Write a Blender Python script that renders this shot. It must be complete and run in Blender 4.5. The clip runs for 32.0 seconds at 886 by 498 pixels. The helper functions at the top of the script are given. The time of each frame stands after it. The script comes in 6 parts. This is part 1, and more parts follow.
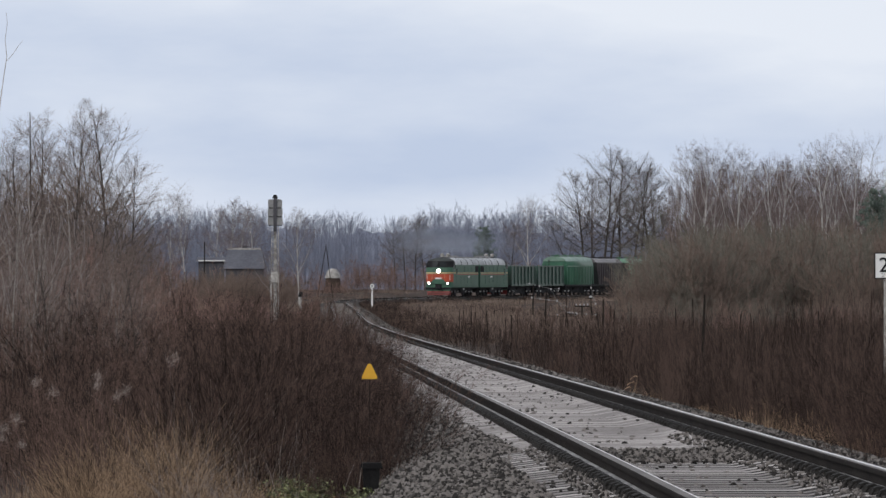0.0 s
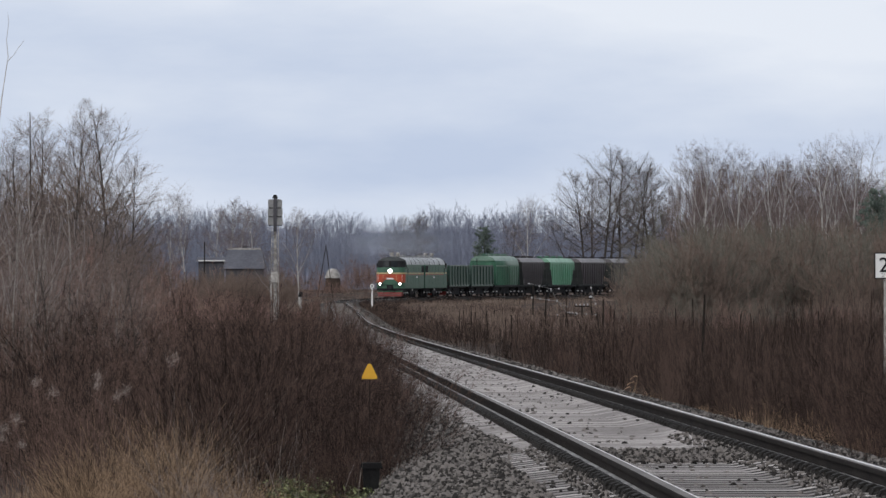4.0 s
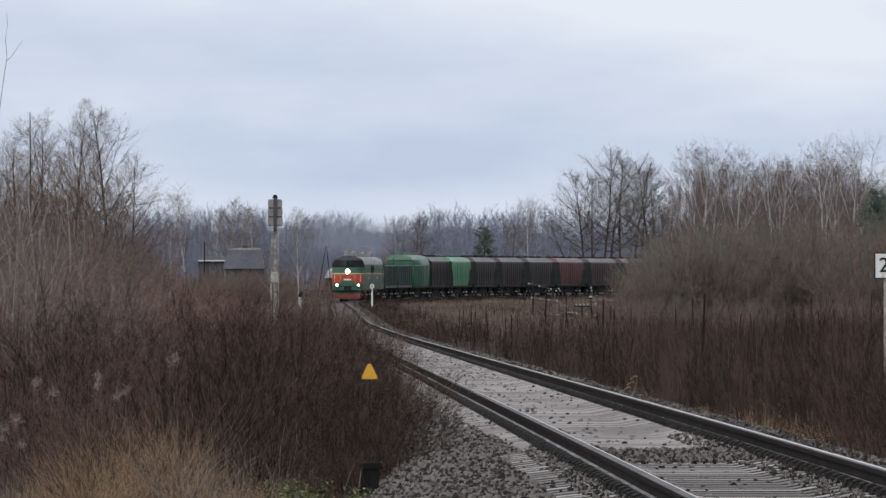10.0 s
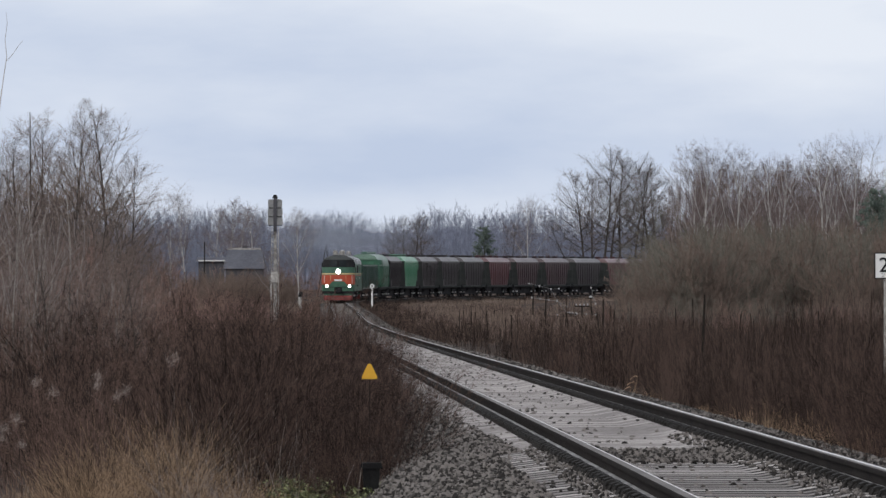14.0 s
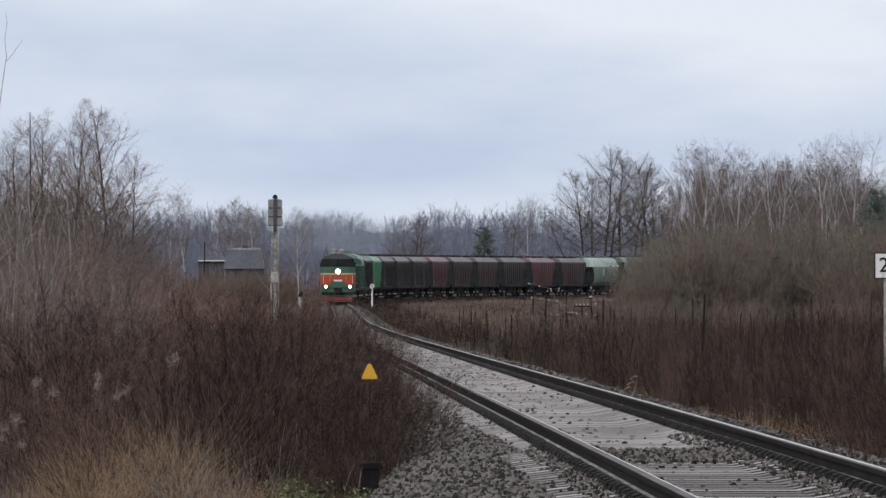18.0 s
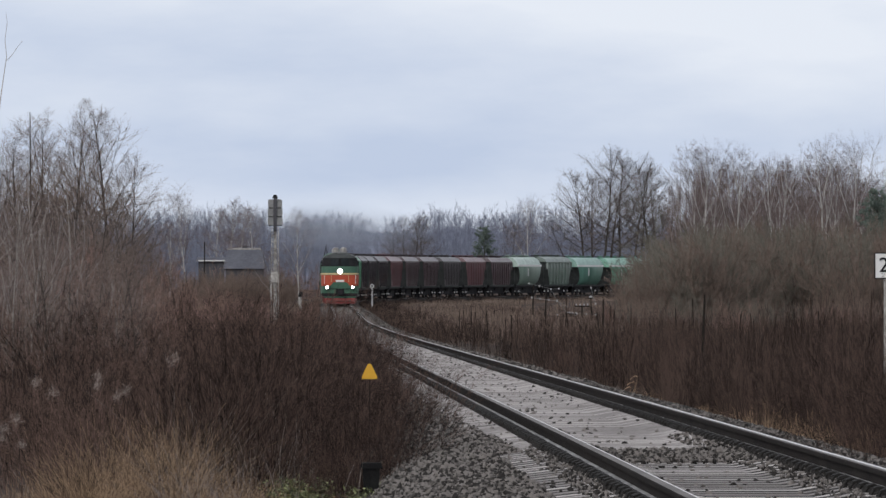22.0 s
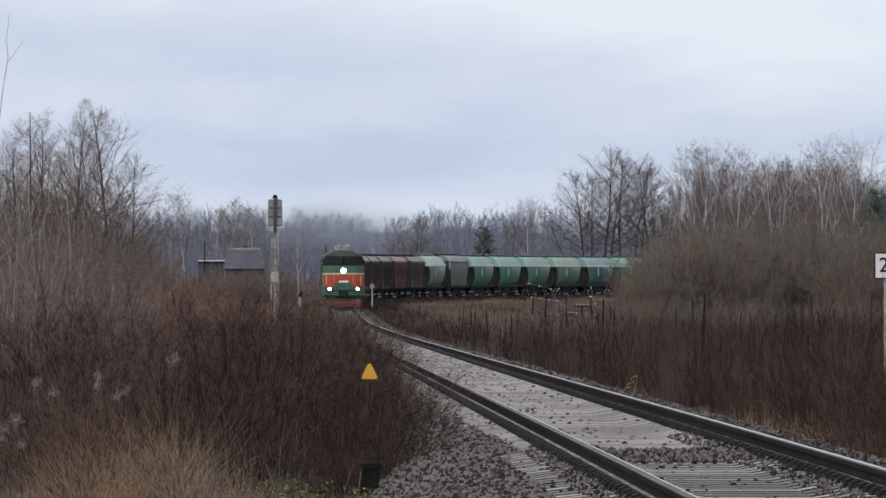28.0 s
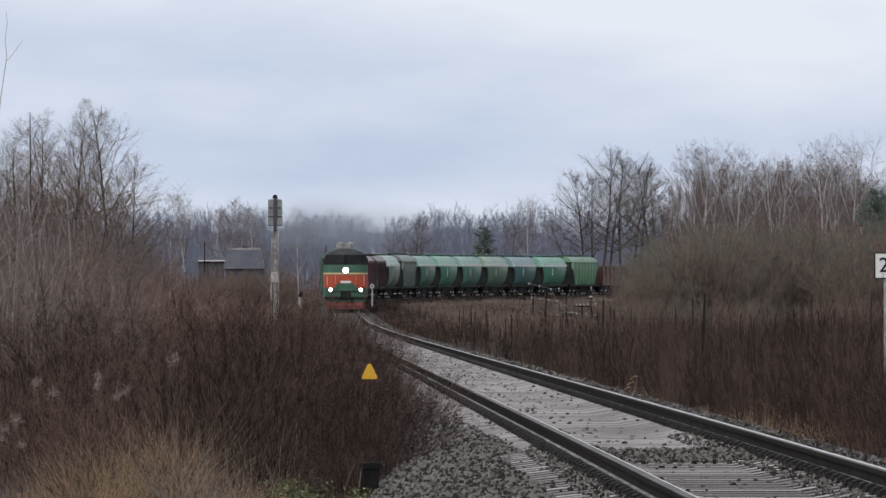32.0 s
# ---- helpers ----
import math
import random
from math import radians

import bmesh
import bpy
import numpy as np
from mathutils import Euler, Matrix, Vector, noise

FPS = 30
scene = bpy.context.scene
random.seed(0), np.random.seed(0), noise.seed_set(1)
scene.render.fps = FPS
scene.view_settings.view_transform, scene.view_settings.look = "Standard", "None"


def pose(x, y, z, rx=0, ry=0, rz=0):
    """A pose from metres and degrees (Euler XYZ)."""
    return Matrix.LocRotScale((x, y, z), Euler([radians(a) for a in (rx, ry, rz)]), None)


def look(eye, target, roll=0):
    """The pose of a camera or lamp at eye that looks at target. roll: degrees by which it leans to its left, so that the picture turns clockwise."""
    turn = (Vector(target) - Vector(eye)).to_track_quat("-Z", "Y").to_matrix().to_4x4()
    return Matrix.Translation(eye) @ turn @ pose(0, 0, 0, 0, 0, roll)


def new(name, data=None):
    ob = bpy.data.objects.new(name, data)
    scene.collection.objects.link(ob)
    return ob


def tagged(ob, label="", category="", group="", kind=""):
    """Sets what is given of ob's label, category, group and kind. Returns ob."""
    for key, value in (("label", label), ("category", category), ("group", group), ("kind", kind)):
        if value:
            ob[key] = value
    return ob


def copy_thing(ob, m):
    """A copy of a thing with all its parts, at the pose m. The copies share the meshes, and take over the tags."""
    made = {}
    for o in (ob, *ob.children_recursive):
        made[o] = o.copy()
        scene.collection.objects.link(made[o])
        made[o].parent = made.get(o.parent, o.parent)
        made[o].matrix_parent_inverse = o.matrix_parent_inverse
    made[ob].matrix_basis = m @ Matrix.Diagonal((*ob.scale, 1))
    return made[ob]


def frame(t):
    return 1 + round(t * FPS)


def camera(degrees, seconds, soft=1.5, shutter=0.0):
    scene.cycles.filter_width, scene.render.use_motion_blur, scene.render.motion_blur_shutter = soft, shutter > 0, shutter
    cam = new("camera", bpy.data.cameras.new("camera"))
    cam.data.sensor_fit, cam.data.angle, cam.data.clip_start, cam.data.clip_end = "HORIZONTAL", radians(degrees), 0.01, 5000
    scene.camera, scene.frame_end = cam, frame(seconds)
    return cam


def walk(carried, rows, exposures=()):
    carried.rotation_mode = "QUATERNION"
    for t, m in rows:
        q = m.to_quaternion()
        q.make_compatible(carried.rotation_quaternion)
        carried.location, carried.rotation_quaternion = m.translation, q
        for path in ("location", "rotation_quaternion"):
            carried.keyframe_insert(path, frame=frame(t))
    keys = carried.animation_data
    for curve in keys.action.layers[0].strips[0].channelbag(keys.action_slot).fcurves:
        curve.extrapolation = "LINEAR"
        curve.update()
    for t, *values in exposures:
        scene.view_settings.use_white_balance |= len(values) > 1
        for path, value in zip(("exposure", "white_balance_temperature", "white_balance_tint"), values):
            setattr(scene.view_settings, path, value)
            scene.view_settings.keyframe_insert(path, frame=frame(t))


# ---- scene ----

# ================= camera =================
ZC = 1.13                      # eye above the near rail head
cam = camera(7.235, 32.0, soft=1.5)
EYE = (0.0, 0.0, ZC)
AIM = (0.0, 1000.0, ZC + 6.05)
walk(cam, [(0.0, look(EYE, AIM)), (32.0, look(EYE, AIM))])

# ================= world and sun =================
world = bpy.data.worlds.new("overcast")
scene.world = world
world.use_nodes = True
wn = world.node_tree
wn.nodes.clear()
w_out = wn.nodes.new("ShaderNodeOutputWorld")
w_bg = wn.nodes.new("ShaderNodeBackground")
w_sky = wn.nodes.new("ShaderNodeTexSky")
w_sky.sky_type = "NISHITA"
w_sky.sun_disc = False
w_sky.sun_elevation = radians(34)
w_sky.sun_rotation = radians(211)
w_mix = wn.nodes.new("ShaderNodeMixRGB")
w_mix.inputs[0].default_value = 0.85
w_mix.inputs[2].default_value = (5.9, 6.0, 6.4, 1)
wn.links.new(w_sky.outputs[0], w_mix.inputs[1])
wn.links.new(w_mix.outputs[0], w_bg.inputs[0])
w_bg.inputs[1].default_value = 0.108
wn.links.new(w_bg.outputs[0], w_out.inputs[0])

sun = new("sun", bpy.data.lights.new("sun", "SUN"))
sun.data.energy = 1.05
sun.data.angle = radians(30)
sun.data.color = (1.0, 0.97, 0.93)
sun.matrix_basis = look((-300, -500, 400), (0, 0, 0))
scene.view_settings.exposure = 0.0


# ================= materials =================
def mat(name, a, b, rough=0.8, scale=3.0, fine=40.0, bump=0.3, metal=0.0, mix=0.5, island=False, obj=False, stretch=None, spec=0.5, patch=1.0, tone=0.0):
    """Two tones mixed by coarse and fine noise, with relief."""
    m = bpy.data.materials.new(name)
    m.use_nodes = True
    n, l = m.node_tree.nodes, m.node_tree.links
    p = n["Principled BSDF"]
    p.inputs["Roughness"].default_value = rough
    p.inputs["Metallic"].default_value = metal
    p.inputs["Specular IOR Level"].default_value = spec if rough < 0.75 else min(spec, 0.12)
    co = n.new("ShaderNodeTexCoord")
    src = co.outputs["Object"]
    if stretch:
        mp = n.new("ShaderNodeMapping")
        mp.inputs["Scale"].default_value = stretch
        l.new(src, mp.inputs["Vector"])
        src = mp.outputs["Vector"]
    n1, n2 = n.new("ShaderNodeTexNoise"), n.new("ShaderNodeTexNoise")
    n1.inputs["Scale"].default_value, n2.inputs["Scale"].default_value = scale, fine
    n1.inputs["Detail"].default_value = n2.inputs["Detail"].default_value = 3
    l.new(src, n1.inputs["Vector"])
    l.new(src, n2.inputs["Vector"])
    add = n.new("ShaderNodeMath")
    add.operation = "MULTIPLY_ADD"
    l.new(n1.outputs["Fac"], add.inputs[0])
    add.inputs[1].default_value = 1.0 - mix * 0.5
    half = n.new("ShaderNodeMath")
    half.operation = "MULTIPLY_ADD"
    l.new(n2.outputs["Fac"], half.inputs[0])
    half.inputs[1].default_value = mix
    half.inputs[2].default_value = -0.25 * mix
    l.new(half.outputs[0], add.inputs[2])
    fac = add.outputs[0]
    if patch != 1.0:
        pa = n.new("ShaderNodeMath")
        pa.operation = "MULTIPLY_ADD"
        l.new(fac, pa.inputs[0])
        pa.inputs[1].default_value, pa.inputs[2].default_value = patch, 0.5 - 0.5 * patch
        fac = pa.outputs[0]
    if island or obj:
        g = n.new("ShaderNodeNewGeometry") if island else n.new("ShaderNodeObjectInfo")
        k = n.new("ShaderNodeMath")
        k.operation = "MULTIPLY_ADD"
        l.new(g.outputs["Random Per Island" if island else "Random"], k.inputs[0])
        k.inputs[1].default_value = 0.9
        off = n.new("ShaderNodeMath")
        off.operation = "SUBTRACT"
        l.new(fac, off.inputs[0])
        off.inputs[1].default_value = 0.45
        l.new(off.outputs[0], k.inputs[2])
        fac = k.outputs[0]
    if tone:
        oi, tm, tadd = n.new("ShaderNodeObjectInfo"), n.new("ShaderNodeMath"), n.new("ShaderNodeMath")
        tm.operation = "MULTIPLY_ADD"
        l.new(oi.outputs["Random"], tm.inputs[0])
        tm.inputs[1].default_value, tm.inputs[2].default_value = tone, -0.5 * tone
        l.new(fac, tadd.inputs[0])
        l.new(tm.outputs[0], tadd.inputs[1])
        fac = tadd.outputs[0]
    ramp = n.new("ShaderNodeValToRGB")
    ramp.color_ramp.elements[0].position, ramp.color_ramp.elements[1].position = 0.3, 0.7
    ramp.color_ramp.elements[0].color, ramp.color_ramp.elements[1].color = (*a, 1), (*b, 1)
    l.new(fac, ramp.inputs[0])
    l.new(ramp.outputs[0], p.inputs["Base Color"])
    if bump:
        bp = n.new("ShaderNodeBump")
        bp.inputs["Strength"].default_value = bump
        bp.inputs["Distance"].default_value = 0.02
        l.new(n2.outputs["Fac"], bp.inputs["Height"])
        l.new(bp.outputs[0], p.inputs["Normal"])
    return m


def glow(name, colour, strength):
    m = bpy.data.materials.new(name)
    m.use_nodes = True
    p = m.node_tree.nodes["Principled BSDF"]
    p.inputs["Base Color"].default_value = (*colour, 1)
    p.inputs["Emission Color"].default_value = (*colour, 1)
    p.inputs["Emission Strength"].default_value = strength
    return m


M = {
    "soil": mat("soil", (0.040, 0.029, 0.024), (0.10, 0.074, 0.060), 0.95, 0.15, 6, 0.5),
    # darker than the loose stone: shade of the gaps is in the colour
    "ballast": mat("ballast", (0.022, 0.021, 0.02), (0.08, 0.074, 0.069), 0.95, 2, 26, 1.0),
    "stone": mat("stone", (0.040, 0.037, 0.035), (0.25, 0.229, 0.214), 0.9, 8, 60, 0.5, island=True),
    "stone_one": mat("stone_one", (0.040, 0.037, 0.035), (0.25, 0.229, 0.214), 0.9, 8, 60, 0.5, obj=True),
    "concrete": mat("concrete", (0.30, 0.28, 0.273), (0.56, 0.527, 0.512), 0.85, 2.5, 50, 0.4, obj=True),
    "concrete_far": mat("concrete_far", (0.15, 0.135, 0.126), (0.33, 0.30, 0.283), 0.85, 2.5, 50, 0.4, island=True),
    "fines": mat("fines", (0.235, 0.216, 0.206), (0.47, 0.438, 0.424), 0.95, 0.8, 14, 0.4, stretch=(1, 0.25, 1), patch=1.4),
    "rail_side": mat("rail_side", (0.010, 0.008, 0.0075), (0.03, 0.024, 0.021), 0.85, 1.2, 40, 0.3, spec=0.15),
    "rail_top": mat("rail_top", (0.72, 0.71, 0.70), (0.95, 0.94, 0.93), 0.6, 3, 80, 0.05, metal=1.0),
    # pale colour on the foot paints in the sky's glint
    "rail_foot": mat("rail_foot", (0.06, 0.055, 0.05), (0.62, 0.61, 0.60), 0.45, 1.6, 30, 0.1, metal=0.35),
    "rail_dull": mat("rail_dull", (0.09, 0.08, 0.073), (0.22, 0.20, 0.185), 0.6, 0.6, 40, 0.1, metal=0.5),
    "clip": mat("clip", (0.010, 0.010, 0.010), (0.045, 0.041, 0.038), 0.6, 5, 60, 0.3, metal=0.3),
    "weed": mat("weed", (0.0062, 0.0047, 0.0042), (0.132, 0.092, 0.076), 0.9, 0.7, 12, 0.0, island=True, stretch=(1, 0.2, 0.25), patch=3.0),
    "straw": mat("straw", (0.045, 0.030, 0.022), (0.56, 0.395, 0.262), 0.9, 2.2, 20, 0.0, island=True, patch=1.7),
    "grass": mat("grass", (0.09, 0.092, 0.036), (0.34, 0.34, 0.145), 0.9, 1.0, 20, 0.0, island=True),
    "field_grass": mat("field_grass", (0.085, 0.062, 0.052), (0.34, 0.262, 0.218), 0.95, 0.12, 6, 0.0, island=True, stretch=(1, 0.15, 1), patch=2.5),
    "leaf_green": mat("leaf_green", (0.05, 0.062, 0.026), (0.33, 0.36, 0.17), 0.7, 2.0, 20, 0.0, island=True),
    "dark_stalk": mat("dark_stalk", (0.012, 0.009, 0.008), (0.075, 0.052, 0.044), 0.9, 1.0, 20, 0.0, island=True),
    "plume": mat("plume", (0.19, 0.155, 0.135), (0.50, 0.43, 0.39), 0.95, 2.0, 20, 0.0, island=True),
    "shrub": mat("shrub", (0.010, 0.007, 0.006), (0.222, 0.149, 0.123), 0.9, 1.1, 14, 0.0, island=True, patch=2.0, tone=0.5),
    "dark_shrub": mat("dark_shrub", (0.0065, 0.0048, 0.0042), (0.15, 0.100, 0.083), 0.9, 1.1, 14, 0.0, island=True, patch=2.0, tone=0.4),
    "willow": mat("willow", (0.135, 0.103, 0.088), (0.262, 0.20, 0.168), 0.9, 0.12, 8, 0.0, island=True, tone=0.3),
    "willow_green": mat("willow_green", (0.13, 0.122, 0.103), (0.24, 0.222, 0.187), 0.9, 0.12, 8, 0.0, island=True, tone=0.3),
    "bark": mat("bark", (0.045, 0.038, 0.033), (0.10, 0.085, 0.075), 0.9, 0.5, 9, 0.4),
    "twig": mat("twig", (0.11, 0.086, 0.077), (0.33, 0.265, 0.235), 0.9, 0.3, 6, 0.0, island=True),
    "dark_bark": mat("dark_bark", (0.045, 0.040, 0.037), (0.105, 0.092, 0.083), 0.9, 0.5, 9, 0.4),
    "big_twig": mat("big_twig", (0.085, 0.073, 0.070), (0.23, 0.195, 0.185), 0.9, 0.3, 6, 0.0, island=True),
    "birch": mat("birch", (0.30, 0.285, 0.27), (0.74, 0.72, 0.70), 0.8, 1.5, 7, 0.2, stretch=(1, 1, 0.6)),
    "sapling_bark": mat("sapling_bark", (0.15, 0.13, 0.12), (0.50, 0.465, 0.435), 0.85, 1.5, 7, 0.2),
    "birch_twig": mat("birch_twig", (0.105, 0.082, 0.080), (0.275, 0.220, 0.212), 0.9, 0.3, 6, 0.0, island=True),
    "red_brush": mat("red_brush", (0.085, 0.057, 0.049), (0.42, 0.28, 0.24), 0.9, 0.2, 8, 0.0, island=True, tone=0.35),
    # blue-grey of the distant woods: haze is mixed into the twig colour
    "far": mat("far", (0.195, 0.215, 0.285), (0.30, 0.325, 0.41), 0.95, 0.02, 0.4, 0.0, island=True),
    # needle green greyed and lightened, with haze in the colour
    "fir": mat("fir", (0.085, 0.112, 0.10), (0.20, 0.245, 0.21), 0.9, 0.6, 6, 0.0, island=True),
}

# paints of the train
M.update({
    "loco_green": mat("loco_green", (0.034, 0.098, 0.063), (0.062, 0.165, 0.108), 0.5, 0.8, 12, 0.1),
    "loco_red": mat("loco_red", (0.40, 0.055, 0.022), (0.54, 0.09, 0.038), 0.5, 1.0, 12, 0.1),
    "pilot_red": mat("pilot_red", (0.13, 0.02, 0.018), (0.28, 0.042, 0.037), 0.6, 1.5, 12, 0.1),
    "cream": mat("cream", (0.55, 0.42, 0.2), (0.72, 0.58, 0.32), 0.6, 1.0, 14, 0.1),
    "loco_roof": mat("loco_roof", (0.20, 0.215, 0.225), (0.56, 0.58, 0.60), 0.4, 0.6, 9, 0.1),
    "black": mat("black", (0.013, 0.013, 0.015), (0.034, 0.034, 0.036), 0.8, 1.0, 15, 0.2, spec=0.15),
    "glass": mat("glass", (0.016, 0.02, 0.022), (0.03, 0.036, 0.04), 0.2, 0.5, 3, 0.0, spec=0.08),
    "under": mat("under", (0.020, 0.021, 0.025), (0.055, 0.053, 0.056), 0.85, 1.4, 14, 0.3),
    # dark tone for dirt and painted shade; sills and cab roof share it
    "grime_shade": mat("grime_shade", (0.045, 0.05, 0.051), (0.10, 0.107, 0.105), 0.9, 0.8, 8, 0.2, spec=0.2),
    "steel": mat("steel", (0.30, 0.30, 0.31), (0.55, 0.55, 0.55), 0.45, 2, 20, 0.1, metal=0.8),
    "white": mat("white", (0.8, 0.8, 0.79), (0.92, 0.92, 0.91), 0.6, 3, 20, 0.1),
    "yellow": mat("yellow", (0.72, 0.39, 0.025), (0.78, 0.44, 0.035), 0.5, 5, 40, 0.1),
    "plastic_black": mat("plastic_black", (0.008, 0.008, 0.009), (0.02, 0.02, 0.02), 0.8, 6, 40, 0.2),
    "mast": mat("mast", (0.11, 0.10, 0.093), (0.62, 0.60, 0.57), 0.7, 3.2, 14, 0.2),
    "grey_metal": mat("grey_metal", (0.20, 0.205, 0.21), (0.38, 0.385, 0.39), 0.6, 2, 14, 0.2),
    "old_wood": mat("old_wood", (0.013, 0.011, 0.010), (0.045, 0.038, 0.034), 0.9, 1.5, 15, 0.4, stretch=(1, 1, 0.15)),
    "porcelain": mat("porcelain", (0.35, 0.35, 0.36), (0.6, 0.6, 0.6), 0.2, 5, 20, 0.0),
    # farm roof and boards: tones made paler and bluer to carry haze
    "hazed_tar_roof": mat("hazed_tar_roof", (0.092, 0.095, 0.115), (0.155, 0.16, 0.185), 0.85, 0.5, 5, 0.3),
    "house_wood": mat("house_wood", (0.07, 0.07, 0.08), (0.13, 0.13, 0.145), 0.9, 0.8, 8, 0.3, stretch=(3, 3, 0.3)),
    "lawn": mat("lawn", (0.07, 0.075, 0.03), (0.14, 0.14, 0.065), 0.95, 0.3, 5, 0.3),
    "lamp": glow("lamp", (1.0, 0.97, 0.92), 7.0),
    "head_lamp": glow("head_lamp", (1.0, 0.93, 0.82), 40.0),
})
for key, a, b in (("wag_green", (0.038, 0.078, 0.062), (0.066, 0.125, 0.10)),
                  ("wag_bright", (0.045, 0.14, 0.09), (0.08, 0.22, 0.14)),
                  ("wag_mint", (0.09, 0.28, 0.165), (0.15, 0.41, 0.255)),
                  ("wag_brown", (0.026, 0.019, 0.024), (0.048, 0.036, 0.043)),
                  ("wag_maroon", (0.046, 0.022, 0.029), (0.080, 0.040, 0.049)),
                  ("wag_red", (0.10, 0.034, 0.042), (0.16, 0.06, 0.07)),
                  ("wag_rust", (0.11, 0.058, 0.050), (0.20, 0.105, 0.09)),
                  ("wag_pale", (0.241, 0.356, 0.305), (0.414, 0.540, 0.471)),
                  ("wag_grey", (0.065, 0.105, 0.085), (0.12, 0.18, 0.15)),
                  ("wag_teal", (0.115, 0.270, 0.216), (0.223, 0.446, 0.365)),
                  ("wag_olive", (0.150, 0.267, 0.195), (0.267, 0.423, 0.312)),
                  ("wag_blue", (0.091, 0.208, 0.215), (0.169, 0.345, 0.351)),
                  ("wag_sea", (0.098, 0.305, 0.215), (0.182, 0.481, 0.351)),
                  ("wag_leaf", (0.057, 0.184, 0.086), (0.115, 0.299, 0.149))):
    M[key] = mat(key, a, b, 0.5 if key in ("wag_brown", "wag_maroon", "wag_red", "wag_rust") else 0.36, 0.7, 9, 0.12, stretch=(1, 1, 0.35), spec=0.5)
    # paler roof colours: a film of grey dust, plus sky sheen painted in
    M["dust_" + key] = mat("dust_" + key, tuple(0.8 * q + 0.04 for q in a), tuple(q + (0.19 if key in ("wag_brown", "wag_maroon", "wag_red", "wag_rust") else 0.19) for q in b), 0.4, 0.6, 8, 0.15)


# ================= mesh helpers =================
class Shape:
    """Vertices and faces of one part."""

    def __init__(self):
        self.v, self.f, self.m = [], [], []

    def box(self, x0, x1, y0, y1, z0, z1, slot=0):
        k = len(self.v)
        self.v += [(x, y, z) for z in (z0, z1) for y in (y0, y1) for x in (x0, x1)]
        self.f += [tuple(k + i for i in q) for q in ((0, 2, 3, 1), (4, 5, 7, 6), (0, 1, 5, 4), (2, 6, 7, 3), (0, 4, 6, 2), (1, 3, 7, 5))]
        self.m += [slot] * 6
        return self

    def loft(self, rings, caps=True, slot=0, closed=True):
        k, n = len(self.v), len(rings[0])
        for r in rings:
            self.v += [tuple(p) for p in r]
        for i in range(len(rings) - 1):
            for j in range(n if closed else n - 1):
                a, b = k + i * n + j, k + i * n + (j + 1) % n
                self.f.append((a, b, b + n, a + n))
                self.m.append(slot)
        if caps:
            self.f.append(tuple(range(k + n - 1, k - 1, -1)))
            self.f.append(tuple(range(k + (len(rings) - 1) * n, k + len(rings) * n)))
            self.m += [slot, slot]
        return self

    def rod(self, p, q, r0, r1=None, sides=8, slot=0):
        p, q = Vector(p), Vector(q)
        r1 = r0 if r1 is None else r1
        d = (q - p).normalized()
        a = d.cross(Vector((0, 0, 1)) if abs(d.z) < 0.9 else Vector((1, 0, 0))).normalized()
        b = d.cross(a)
        ring = [[c + (a * math.cos(t) + b * math.sin(t)) * r for t in (2 * math.pi * i / sides for i in range(sides))] for c, r in ((p, r0), (q, r1))]
        return self.loft(ring, slot=slot)

    def mesh(self, name, *materials):
        me = bpy.data.meshes.new(name)
        me.from_pydata(self.v, [], self.f)
        for mt in materials:
            me.materials.append(mt)
        if len(materials) > 1:
            me.polygons.foreach_set("material_index", self.m)
        bm = bmesh.new()
        bm.from_mesh(me)
        bmesh.ops.recalc_face_normals(bm, faces=bm.faces)
        bm.to_mesh(me)
        bm.free()
        return me


def part(name, shape, material, parent=None, label=""):
    me = shape.mesh(name, *(material if isinstance(material, tuple) else (material,))) if isinstance(shape, Shape) else shape
    ob = new(name, me)
    ob.parent = parent
    return tagged(ob, label)


def quads_mesh(name, verts, faces, material):
    """A mesh from arrays: verts (n, 3), faces (m, 4)."""
    me = bpy.data.meshes.new(name)
    me.vertices.add(len(verts))
    me.vertices.foreach_set("co", np.ascontiguousarray(verts, dtype=np.float32).ravel())
    me.loops.add(faces.size)
    me.loops.foreach_set("vertex_index", np.ascontiguousarray(faces, dtype=np.int32).ravel())
    me.polygons.add(len(faces))
    me.polygons.foreach_set("loop_start", np.arange(0, faces.size, faces.shape[1], dtype=np.int32))
    me.materials.append(material)
    me.update(calc_edges=True)
    return me


